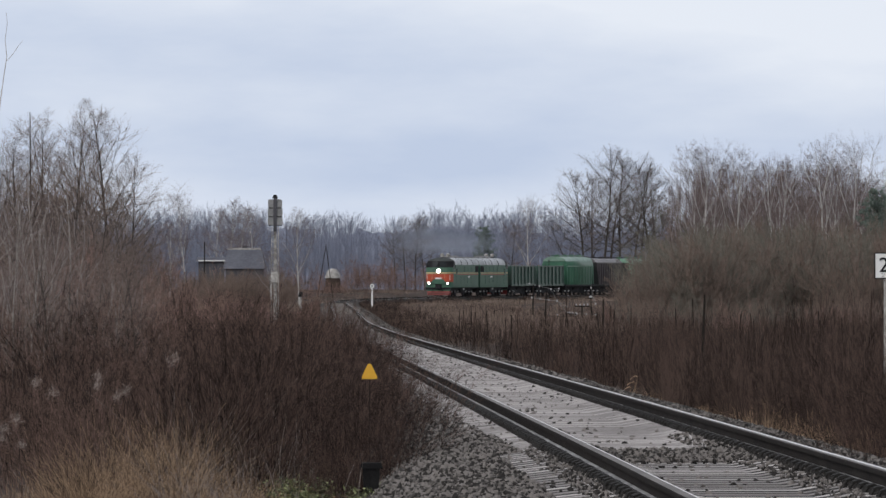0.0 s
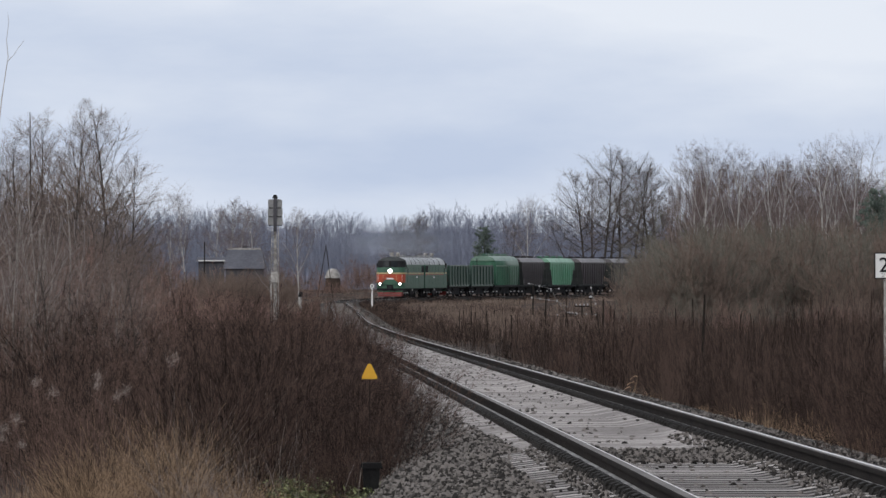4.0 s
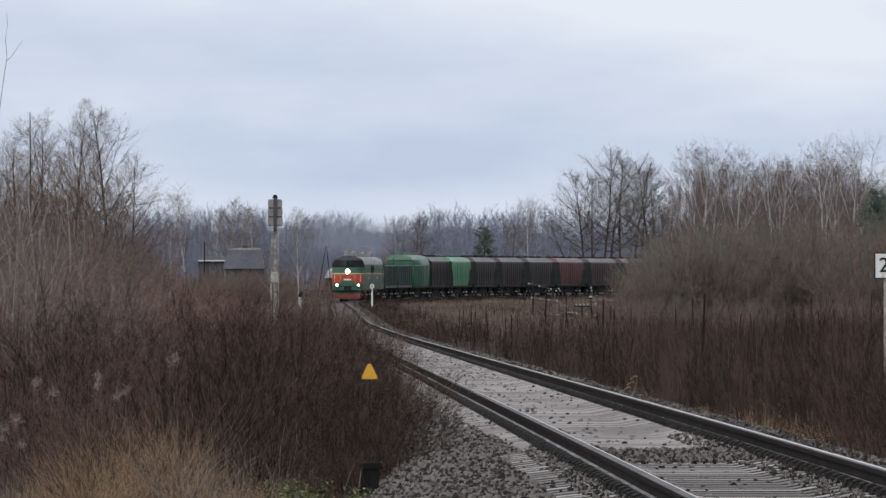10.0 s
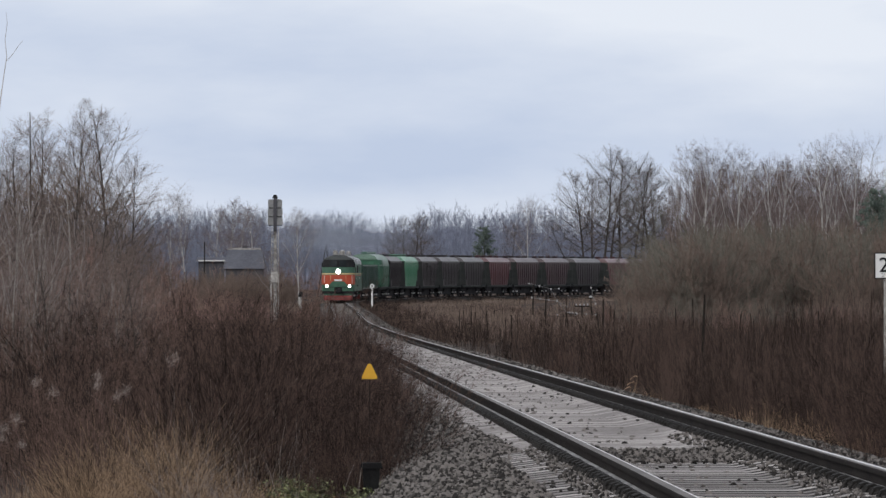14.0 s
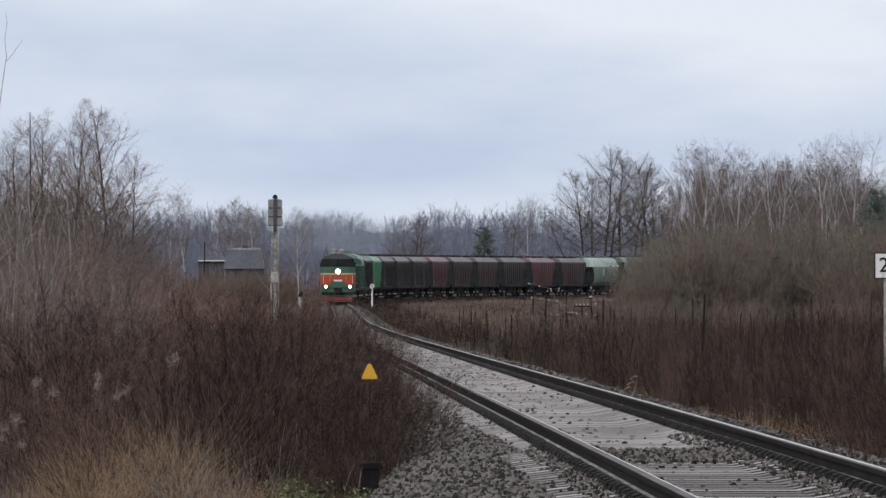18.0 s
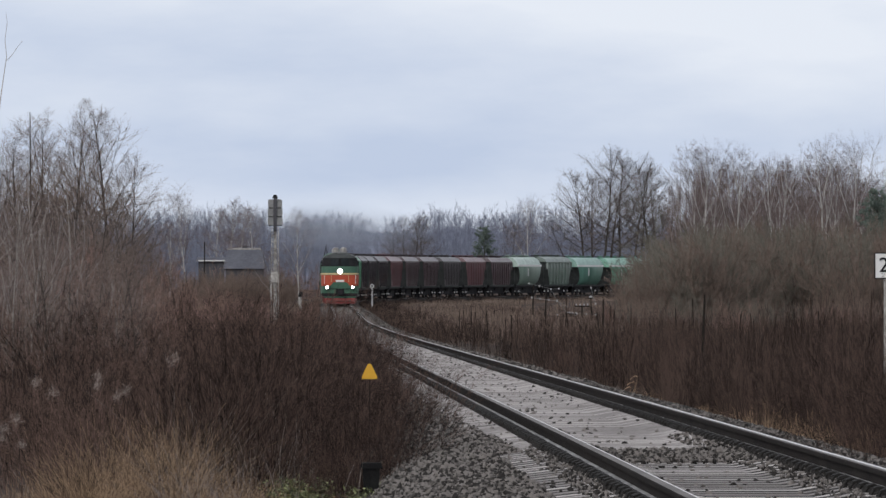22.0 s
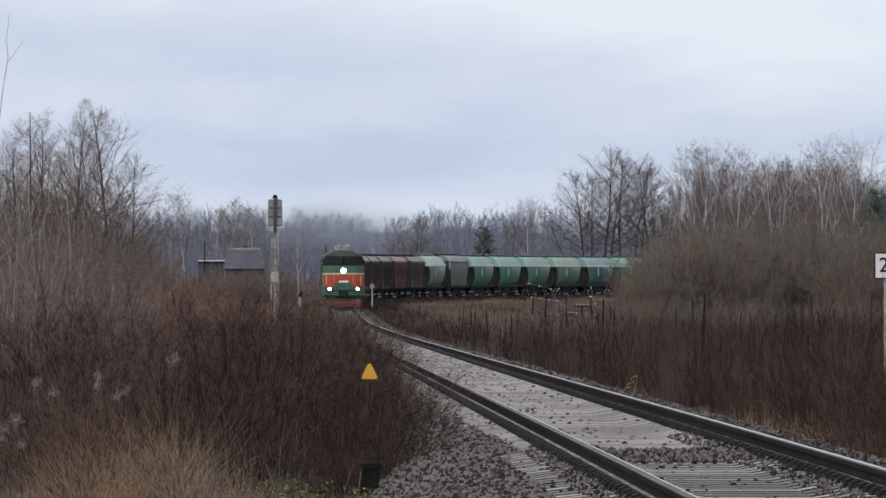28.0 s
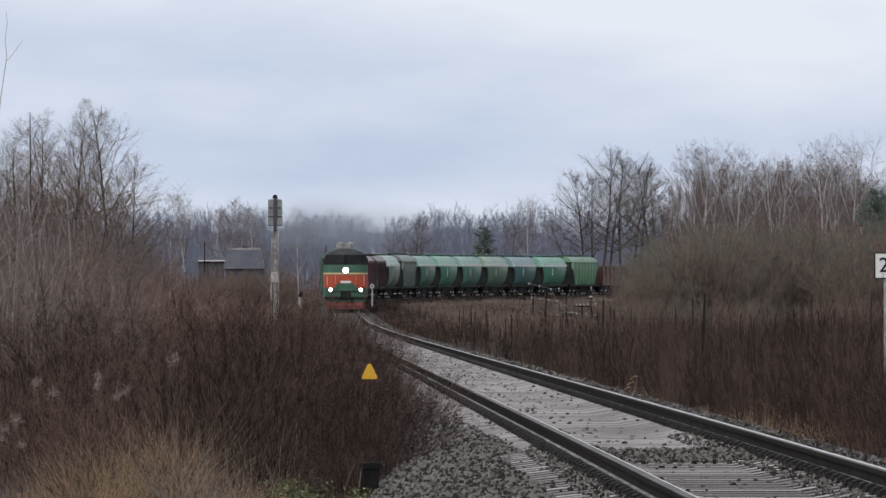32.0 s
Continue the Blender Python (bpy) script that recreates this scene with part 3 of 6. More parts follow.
def hopper(paint, label, kind):
    """Covered hopper wagons: 'flat' sided, 'round' bellied or 'tall' with an arched roof."""
    roof_paint = M["dust_" + paint.name]
    w = tagged(new("hopper_wagon"), label, "wagon", "wagons of the freight train")
    half = 6.75
    if kind == "round":
        pts = [(0.50, 1.15), (0.72, 1.3), (0.90, 1.75), (0.985, 2.35), (1.0, 2.9), (0.975, 3.35), (0.93, 3.62), (0.80, 4.02), (0.62, 4.32), (0.4, 4.47), (0.14, 4.52)]
        hw, zb, zt = 1.6, 1.15, 4.52
    elif kind == "tall":
        pts = [(0.98, 1.2), (1.0, 1.3), (1.0, 3.5), (0.985, 3.7), (0.92, 4.05), (0.8, 4.32), (0.6, 4.5), (0.35, 4.6), (0.12, 4.64)]
        hw, zb, zt = 1.56, 1.2, 4.64
    elif kind == "ribbed":
        pts = [(0.90, 1.2), (0.95, 1.35), (1.0, 3.3), (0.985, 3.6), (0.93, 3.95), (0.8, 4.28), (0.55, 4.5), (0.3, 4.58), (0.1, 4.6)]
        hw, zb, zt = 1.56, 1.2, 4.6
    else:
        pts = [(0.93, 1.2), (0.95, 1.3), (1.0, 3.82), (0.99, 3.92), (0.74, 4.30), (0.55, 4.38), (0.12, 4.42)]
        hw, zb, zt = 1.56, 1.2, 4.42
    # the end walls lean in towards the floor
    slope = {"tall": 0.8, "flat": 1.3}.get(kind, 1.5)
    rings = []
    inset = {"tall": 0.5, "flat": 0.95}.get(kind, 0.75)
    for y_sign in (-1, 1):
        ring = [(x * hw, y_sign * (half - inset - slope * (1 - min(1.0, max(0.0, (z - zb) / (zt - 0.9 - zb))))), z) for x, z in pts]
        ring += [(-x, y, z) for x, y, z in reversed(ring)]
        rings.append(ring)
    hull = Shape().loft(rings)
    # end walls are coloured darker for the shade between wagons, and dirt
    hull.m[-2:] = [0, 0] if kind == "tall" else [1, 1]
    hob = part("body", hull, (paint, M["grime_shade"]), w)
    if kind in ("round", "tall"):
        flags = np.ones(len(hob.data.polygons), bool)
        flags[-2:] = False
        hob.data.polygons.foreach_set("use_smooth", flags)
    split = {"flat": 3.9, "round": 3.3, "tall": 4.0, "ribbed": 3.9}[kind]
    cap = [q for q in pts if q[1] >= split]
    ends = half - inset + 0.12
    part("roof", Shape().loft([section(hw + 0.012, [(x, z + 0.012) for x, z in cap], -ends), section(hw + 0.012, [(x, z + 0.012) for x, z in cap], ends)]), roof_paint, w, "dusty lighter roof")
    # roof walk and hatches
    part("roof_walk", Shape().box(-0.35, 0.35, -half + 0.3, half - 0.3, zt + 0.10, zt + 0.17), M["under"] if kind != "tall" else paint, w)
    for i in range(4):
        y = -half + 1.8 + i * (2 * half - 3.6) / 3
        part("roof_hatch", Shape().rod((0, y, zt - 0.02), (0, y, zt + 0.24), 0.36, 0.3, 10), paint, w)
    for x in (-1, 1):
        if kind == "round":
            part("belt_rail", Shape().box(x * hw * 0.965 - 0.05, x * hw * 0.965 + 0.10, -half + inset, half - inset, 3.40, 3.62), M["white"], w, "pale dusty belt rail")
            part("side_sill", Shape().box(x * 1.4 - 0.06, x * 1.4 + 0.06, -half, half, 1.08, 1.22), M["grime_shade"], w)
            sh = Shape().box(x * 1.615 - 0.012, x * 1.615 + 0.012, 0.9, 1.2, 2.3, 3.2)
            part("side_mark", sh, M["white"], w, "plain pale painted mark")
        else:
            top = {"flat": 3.80, "tall": 3.45, "ribbed": 3.9}[kind]
            part("side_sill", Shape().box(x * 1.5 - 0.06, x * 1.5 + 0.06, -half, half, 1.05, 1.22), M["grime_shade"], w)
            part("top_rail", Shape().box(x * hw - 0.04, x * hw + 0.05, -half + inset, half - inset, top - 0.06, top + 0.08), paint, w)
            count = {"flat": 12, "tall": 11, "ribbed": 9}[kind]
            for i in range(count):
                y = -half + inset + 0.1 + i * (2 * half - 2 * inset - 0.2) / (count - 1)
                z0 = 1.3 + (max(0, abs(y) - (half - inset - 1.5)) * 1.5 if kind != "tall" else 0)
                z0 = min(z0, top - 0.8)
                part("side_rib", Shape().box(x * hw - 0.05, x * hw + {"ribbed": 0.12, "tall": 0.065}.get(kind, 0.028), y - 0.06, y + 0.06, z0, top), roof_paint if kind == "ribbed" else paint, w)
    for e in (-1, 1):
        sh = Shape()
        for x in (-1.25, 1.25):
            sh.rod((x, e * (half - 0.15), 1.2), (x * 0.9, e * (half - inset), zt - 0.9), 0.03, sides=6)
        sh.box(-1.5, 1.5, e * half - 0.12, e * half + 0.02, 1.02, 1.3)
        part("end_frame", sh, M["grime_shade"], w)
        ladder(w, 0.6 * e, e * (half - 0.1), 1.3, zt - 0.3, M["under"])
        part("end_platform", Shape().box(-1.3, 1.3, e * half - 0.9, e * half, 1.2, 1.25), M["under"], w)
    for i in (-1, 0, 1):
        sh = Shape().loft([[(-1.1, i * 2.6 - 1.1, 1.2), (1.1, i * 2.6 - 1.1, 1.2), (1.1, i * 2.6 + 1.1, 1.2), (-1.1, i * 2.6 + 1.1, 1.2)],
                           [(-0.5, i * 2.6 - 0.35, 0.5), (0.5, i * 2.6 - 0.35, 0.5), (0.5, i * 2.6 + 0.35, 0.5), (-0.5, i * 2.6 + 0.35, 0.5)]])
        part("discharge_chute", sh, M["under"], w)
    underframe(w, half)
    return w


def loco_section(cab_front, lit, label):
    """One half of a two-section diesel locomotive; the cab is at +y before turning."""
    w = tagged(new("diesel_locomotive"), label, "locomotive", "sections of the diesel locomotive")
    L = 8.2
    side = [(0.98, 1.12), (1.0, 1.25), (1.0, 3.55)]
    roof = [(1.0, 3.55), (0.965, 3.82), (0.86, 4.08), (0.66, 4.26), (0.4, 4.36), (0.12, 4.39)]
    hw = 1.56
    yc = L - 2.1
    part("body", Shape().loft([section(hw, side + [(0.99, 3.6)], -L), section(hw, side + [(0.99, 3.6)], yc)]), M["loco_green"], w)
    # roof in panels with dark seams
    ys = [-L, -L + 3.2, -L + 3.5, -L + 6.6, -L + 6.9, -L + 10.2, -L + 10.5, yc]
    for i in range(len(ys) - 1):
        seam = i % 2
        part("roof_seam" if seam else "roof_panel", Shape().loft([section(hw * (1.006 if seam else 1.0), roof, ys[i]), section(hw * (1.006 if seam else 1.0), roof, ys[i + 1])]),
             M["black"] if seam else M["loco_roof"], w)
        part("roof_top", Shape().loft([section(hw, [(0.44, 4.345), (0.4, 4.372), (0.25, 4.395), (0.12, 4.405)], ys[i]), section(hw, [(0.44, 4.345), (0.4, 4.372), (0.25, 4.395), (0.12, 4.405)], ys[i + 1])]), M["black"], w)
    # the cab: bands lofted round the bowed front
    stations = [(yc, 1.0, 0.0), (L - 0.75, 1.0, 0.0), (L - 0.35, 0.93, 0.0), (L - 0.12, 0.80, 0.0), (L, 0.62, 0.0), (L + 0.03, 0.3, 0.0)]

    def band(name, z0, z1, mt, set0=0.0, set1=0.0, grow=0.0, lab="", k0=1.0, k1=1.0, start=0):
        ring0, ring1 = [], []
        for y, k, _ in stations[start:]:
            ring0.append(((hw + grow) * k * k0, y - (set0 if y > yc else 0) + (grow if y > yc + 1 else 0), z0))
            ring1.append(((hw + grow) * k * k1, y - (set1 if y > yc else 0) + (grow if y > yc + 1 else 0), z1))
        r0 = ring0 + [(-x, y, z) for x, y, z in reversed(ring0)]
        r1 = ring1 + [(-x, y, z) for x, y, z in reversed(ring1)]
        return part(name, Shape().loft([r0, r1]), mt, w, lab)
    band("cab_lower", 1.0, 1.74, M["loco_green"])
    band("cab_middle", 1.74, 2.58, M["loco_green"], 0, 0.03)
    band("cab_red_band", 1.64, 2.53, M["loco_red"], 0, 0.03, 0.008, "orange-red cab band", start=1)
    band("cab_stripe", 2.58, 2.70, M["cream"], 0.03, 0.04, 0.012, "cream stripe")
    band("cab_upper", 2.70, 3.26, M["loco_green"], 0.04, 0.10)
    band("cab_window_band", 3.26, 3.97, M["black"], 0.10, 0.42, k1=0.92)
    band("cab_roof", 3.97, 4.17, M["grime_shade"], 0.42, 0.64, k0=0.92, k1=0.76)
    band("cab_roof_top", 4.17, 4.36, M["grime_shade"], 0.64, 1.15, k0=0.76, k1=0.40)
    for x in (-1, 1):
        # windscreens and side windows
        f = [(x * 0.10, L - 0.06, 3.34), (x * 0.78, L - 0.11, 3.34), (x * 0.74, L - 0.36, 3.92), (x * 0.10, L - 0.30, 3.92)]
        g = [(a, b + 0.05, c) for a, b, c in f]
        part("windscreen", Shape().loft([f, g]), M["glass"], w, "dark cab windscreen")
        part("cab_side_window", Shape().box(x * 1.535 - 0.04, x * 1.535 + 0.04, yc + 0.4, yc + 1.25, 3.1, 3.72), M["glass"], w)
        part("cab_door", Shape().box(x * 1.57 - 0.02, x * 1.57 + 0.02, yc - 0.95, yc - 0.25, 1.3, 3.3), M["loco_green"], w)
        part("door_window", Shape().box(x * 1.585 - 0.02, x * 1.585 + 0.02, yc - 0.82, yc - 0.38, 2.6, 3.15), M["glass"], w)
        part("side_stripe", Shape().box(x * 1.566 - 0.012, x * 1.566 + 0.012, -L + 0.4, yc, 2.58, 2.68), M["cream"], w, "thin cream stripe")
        part("side_stripe", Shape().box(x * 1.566 - 0.010, x * 1.566 + 0.010, -L + 0.4, yc, 2.44, 2.50), M["loco_red"], w, "thin red stripe")
        part("rear_window", Shape().box(x * 1.57 - 0.02, x * 1.57 + 0.02, -L + 0.15, -L + 2.0, 2.74, 3.42), M["black"], w, "dark open louvre")
        for i in range(4):
            y = -L + 3.2 + i * 2.15
            part("louvre", Shape().box(x * 1.57 - 0.015, x * 1.57 + 0.015, y, y + 1.35, 2.8, 3.35), M["loco_green"], w)
            part("side_panel", Shape().box(x * 1.57 - 0.012, x * 1.57 + 0.012, y - 0.3, y + 1.55, 1.45, 2.36), M["loco_green"], w)
        part("side_sill", Shape().box(x * 1.5 - 0.06, x * 1.5 + 0.07, -L, L - 0.9, 1.0, 1.16), M["loco_green"], w)
        part("number_bar", Shape().box(x * 1.575 - 0.01, x * 1.575 + 0.01, -L + 5.6, -L + 6.8, 2.12, 2.28), M["white"], w, "plain pale bar")
        part("fuel_tank", Shape().box(x * 0.75 - 0.55, x * 0.75 + 0.55, -1.6, 1.6, 0.38, 1.0), M["under"], w)
        part("tank_hatch", Shape().box(x * 1.32 - 0.02, x * 1.32 + 0.02, -0.55, 0.25, 0.72, 0.95), M["steel"], w)
        # buffer lamps
        lamp = part("buffer_lamp", Shape().rod((x * 1.07, L - 0.42, 1.5), (x * 1.07, L + 0.10, 1.5), 0.20, 0.19, 14), M["black"], w)
        part("lens", Shape().rod((x * 1.07, L + 0.10, 1.5), (x * 1.07, L + 0.125, 1.5), 0.125, 0.12, 14), M["lamp"] if lit else M["glass"], lamp, "glowing white lamp lens" if lit else "")
        part("handrail", Shape().rod((x * 1.3, L + 0.02, 1.8), (x * 1.3, L - 0.02, 2.5), 0.018, sides=5), M["white"], w)
    part("nose_panel", Shape().loft([[(-0.86, L - 0.3, 1.60), (0.86, L - 0.3, 1.60), (0.55, L - 0.3, 1.94), (-0.55, L - 0.3, 1.94)], [(-0.86, L + 0.052, 1.60), (0.86, L + 0.052, 1.60), (0.55, L + 0.052, 1.94), (-0.55, L + 0.052, 1.94)]]), M["loco_green"], w, "green panel below the red band")
    part("draft_gear", Shape().box(-0.36, 0.36, L - 0.2, L + 0.07, 0.86, 1.36), M["black"], w)
    part("footboard", Shape().box(-1.2, 1.2, L - 0.02, L + 0.10, 1.36, 1.41), M["black"], w)
    for x in (-0.72, 0.72):
        part("wiper", Shape().rod((x, L - 0.04, 3.30), (x * 0.6, L - 0.2, 3.75), 0.012, sides=4), M["black"], w)
        part("front_handrail", Shape().rod((x, L + 0.08, 1.95), (x, L + 0.06, 2.5), 0.016, sides=5), M["cream"], w)
    # head lamp in a deep shade
    hl = part("head_lamp", Shape().rod((0, L - 0.5, 2.86), (0, L + 0.02, 2.86), 0.25, 0.24, 18), M["loco_green"], w)
    part("lens", Shape().rod((0, L + 0.02, 2.86), (0, L + 0.045, 2.86), 0.195, 0.19, 18), M["head_lamp"] if lit else M["glass"], hl, "glowing head lamp lens" if lit else "")
    part("head_lamp_ring", Shape().rod((0, L - 0.02, 2.86), (0, L + 0.03, 2.86), 0.275, 0.265, 18), M["steel"], w)
    part("number_plate", Shape().box(-0.36, 0.36, L + 0.02, L + 0.065, 1.97, 2.12), M["white"], w, "plain white plate")
    # buffer beam and pilot
    part("buffer_beam", Shape().box(-1.45, 1.45, L - 0.5, L + 0.02, 0.78, 1.02), M["black"], w)
    part("apron", Shape().loft([[(-1.3, L - 0.4, 0.62), (1.3, L - 0.4, 0.62), (1.3, L - 0.05, 0.62), (-1.3, L - 0.05, 0.62)], [(-1.45, L - 0.4, 1.1), (1.45, L - 0.4, 1.1), (1.45, L - 0.02, 1.1), (-1.45, L - 0.02, 1.1)]]), M["loco_green"], w)
    part("pilot", Shape().loft([[(-1.35, L - 0.35, 0.16), (1.35, L - 0.35, 0.16), (1.2, L + 0.2, 0.16), (-1.2, L + 0.2, 0.16)], [(-1.4, L - 0.35, 0.6), (1.4, L - 0.35, 0.6), (1.25, L + 0.02, 0.6), (-1.25, L + 0.02, 0.6)]]), M["pilot_red"], w, "red snow pilot")
    part("pilot_bar", Shape().box(-1.22, 1.22, L + 0.1, L + 0.24, 0.34, 0.40), M["wag_rust"], w)
    coupler(w, L - 0.15, 1)
    coupler(w, -L, -1)
    for x in (-0.5, 0.62):
        part("air_hose", Shape().rod((x, L + 0.05, 1.0), (x + 0.05, L + 0.2, 0.5), 0.035, sides=6), M["black"], w)
    # roof gear
    part("exhaust_stack", Shape().box(-0.45, 0.45, -1.2, 0.2, 4.34, 4.62), M["grey_metal"], w)
    for y, r in ((-3.4, 0.62), (-5.6, 0.62)):
        part("roof_fan", Shape().rod((0, y, 4.32), (0, y, 4.5), r, r * 0.95, 16), M["grey_metal"], w)
    for x in (-0.34, 0.34):
        part("horn_box", Shape().rod((x, 4.25, 4.48), (x, 4.25, 4.78), 0.20, 0.24, 12).rod((x, 4.25, 4.78), (x, 4.25, 4.86), 0.24, 0.12, 12), M["mast"], w, "pale roof vent pot")
    for x in (-0.36, 0.36):
        part("horn_post", Shape().box(x - 0.07, x + 0.07, 4.15, 4.35, 4.28, 4.52), M["grey_metal"], w)
    part("roof_box", Shape().box(-0.6, 0.6, 1.2, 2.6, 4.3, 4.58), M["grey_metal"], w)
    part("frame", Shape().box(-1.3, 1.3, -L, L - 0.5, 0.86, 1.14), M["under"], w)
    for e in (-1, 1):
        bogie(w, e * 4.3, (-1.85, 0.0, 1.85), 0.525)
    return w


# the make-up of the train: builder, offset of its middle behind the locomotive's face, half wheelbase
G1 = gondola(M["wag_green"], "dark green open gondola wagon with vertical side posts")
PITCH = 14.92
FIRST = 105.0
CONSIST = [
    (loco_section(True, True, "green diesel locomotive section with orange-red cab front and lit lamps"), 8.2, 4.3, 0),
    (loco_section(False, False, "green diesel locomotive trailing section with pale roof"), 25.6, 4.3, 180),
    (G1, 41.3, 4.3, 0),
    (copy_thing(G1, Matrix.Identity(4)), 55.25, 4.3, 0),
    (hopper(M["wag_bright"], "bright green tall hopper wagon with arched roof", "tall"), 69.4, 4.75, 0),
    (hopper(M["wag_brown"], "dark brown hopper wagon with ribbed flat sides", "flat"), 83.0, 4.75, 0),
    (hopper(M["wag_mint"], "light mint green hopper wagon with ribbed flat sides", "flat"), 97.6, 4.75, 0),
]
BROWN, MAROON, RED = CONSIST[5][0], hopper(M["wag_maroon"], "maroon hopper wagon with ribbed flat sides", "flat"), hopper(M["wag_red"], "faded red hopper wagon with ribbed flat sides", "flat")
order = [BROWN, BROWN, BROWN, RED, MAROON, MAROON, BROWN, RED, MAROON]
used = set()
for i, proto in enumerate(order):
    ob = proto if proto is not BROWN and proto.name not in used else copy_thing(proto, Matrix.Identity(4))
    used.add(proto.name)
    CONSIST.append((ob, FIRST + PITCH * (i + 0.5), 4.75, 0))
tail = [("wag_pale", "pale weathered green round-sided grain hopper wagon", "round"), ("wag_grey", "grey-green ribbed hopper wagon", "ribbed"),
        ("wag_teal", "dusty teal green round-sided grain hopper wagon", "round"), ("wag_sea", "sea green round-sided grain hopper wagon", "round"),
        ("wag_teal", "dusty teal green round-sided grain hopper wagon", "round"), ("wag_olive", "olive green round-sided grain hopper wagon", "round"),
        ("wag_blue", "blue-green round-sided grain hopper wagon", "round"), ("wag_sea", "sea green round-sided grain hopper wagon", "round"),
        ("wag_leaf", "leaf green hopper wagon with strong vertical ribs", "ribbed")]
built = {}
for i, (paint, lab, kind) in enumerate(tail):
    key = (paint, kind)
    ob = copy_thing(built[key], Matrix.Identity(4)) if key in built else hopper(M[paint], lab, kind)
    built.setdefault(key, ob)
    CONSIST.append((ob, FIRST + PITCH * (9.5 + i), 4.75, 0))
G3 = gondola(M["wag_rust"], "rusty red-brown open gondola wagon")
CONSIST.append((G3, FIRST + PITCH * 18 + 7.0, 4.3, 0))
CONSIST.append((copy_thing(G3, Matrix.Identity(4)), FIRST + PITCH * 18 + 21.0, 4.3, 0))
SPEED = 9.194
START = 757.8


# ================= sky backdrop =================
sk_a, sk_e = np.radians(np.linspace(-9, 9, 25)), np.radians(np.linspace(-1.5, 9, 13))
SA, SE = np.meshgrid(sk_a, sk_e)
sv = np.stack([4600 * np.sin(SA), 4600 * np.cos(SA), ZC + 4600 * np.tan(SE)], -1).reshape(-1, 3)
ci = (np.arange(12)[:, None] * 25 + np.arange(24)[None]).ravel()
cm = bpy.data.materials.new("cloud_sky")
cm.use_nodes = True
cn, cl = cm.node_tree.nodes, cm.node_tree.links
cn.remove(cn["Principled BSDF"])
c_em = cn.new("ShaderNodeEmission")
c_co = cn.new("ShaderNodeTexCoord")
c_map = cn.new("ShaderNodeMapping")
c_map.inputs["Scale"].default_value = (0.0027, 0.0027, 0.0098)
c_n1 = cn.new("ShaderNodeTexNoise")
c_n1.inputs["Scale"].default_value = 1.0
c_n1.inputs["Detail"].default_value = 7
c_n1.inputs["Roughness"].default_value = 0.55
c_ramp = cn.new("ShaderNodeValToRGB")
c_ramp.color_ramp.elements[0].position, c_ramp.color_ramp.elements[1].position = 0.31, 0.73
c_ramp.color_ramp.elements[0].color, c_ramp.color_ramp.elements[1].color = (0.525, 0.608, 0.77, 1), (0.785, 0.834, 0.918, 1)
cl.new(c_co.outputs["Object"], c_map.inputs["Vector"])
cl.new(c_map.outputs["Vector"], c_n1.inputs["Vector"])
c_sep = cn.new("ShaderNodeSeparateXYZ")
cl.new(c_co.outputs["Object"], c_sep.inputs[0])
c_z = cn.new("ShaderNodeMath")
c_z.operation = "MULTIPLY"
cl.new(c_sep.outputs["Z"], c_z.inputs[0])
c_z.inputs[1].default_value = 1 / 220.0
c_el = cn.new("ShaderNodeValToRGB")
for at, val in ((0.27, 0.46), (0.45, 0.34), (0.66, 0.46), (0.9, 0.66)):
    e = c_el.color_ramp.elements.new(at)
    e.color = (val, val, val, 1)
c_el.color_ramp.elements[0].color = (0.5, 0.5, 0.5, 1)
c_el.color_ramp.elements[len(c_el.color_ramp.elements) - 1].color = (0.66, 0.66, 0.66, 1)
cl.new(c_z.outputs[0], c_el.inputs[0])
c_x = cn.new("ShaderNodeMath")
c_x.operation = "MULTIPLY_ADD"
cl.new(c_sep.outputs["X"], c_x.inputs[0])
c_x.inputs[1].default_value = 0.00018
c_x.inputs[2].default_value = -0.5
c_s1 = cn.new("ShaderNodeMath")
cl.new(c_x.outputs[0], c_s1.inputs[0])
cl.new(c_el.outputs[0], c_s1.inputs[1])
c_s2 = cn.new("ShaderNodeMath")
cl.new(c_s1.outputs[0], c_s2.inputs[0])
cl.new(c_n1.outputs["Fac"], c_s2.inputs[1])
cl.new(c_s2.outputs[0], c_ramp.inputs[0])
cl.new(c_ramp.outputs[0], c_em.inputs[0])
cl.new(c_em.outputs[0], cn["Material Output"].inputs[0])
clouds = tagged(new("backdrop", quads_mesh("backdrop", sv, np.stack([ci, ci + 1, ci + 26, ci + 25], 1), cm)), "pale blue-grey overcast sky with soft clouds", "sky", kind="structure")


# ================= trees =================
def tree(name, meshes, label, category, group):
    t = tagged(new(name), label, category, group)
    part("trunk", meshes[0], None, t)
    tagged(part("bough", meshes[1], None, t), kind="stuff")
    tagged(part("crown", meshes[2], None, t), kind="stuff")
    return t


def at_px(px, y):
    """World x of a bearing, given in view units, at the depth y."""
    return (px - 784) / 12400.0 * y


def plant(proto, x, y, size, turn, used=[]):
    m = Matrix.Translation((x, y, float(ground_z(x, y)) - 0.05)) @ Matrix.Rotation(turn, 4, "Z") @ Matrix.Diagonal((size, size, size, 1))
    if proto.name not in used:
        used.append(proto.name)
        proto.matrix_basis = m
        return proto
    ob = copy_thing(proto, Matrix.Identity(4))
    ob.matrix_basis = m
    return ob


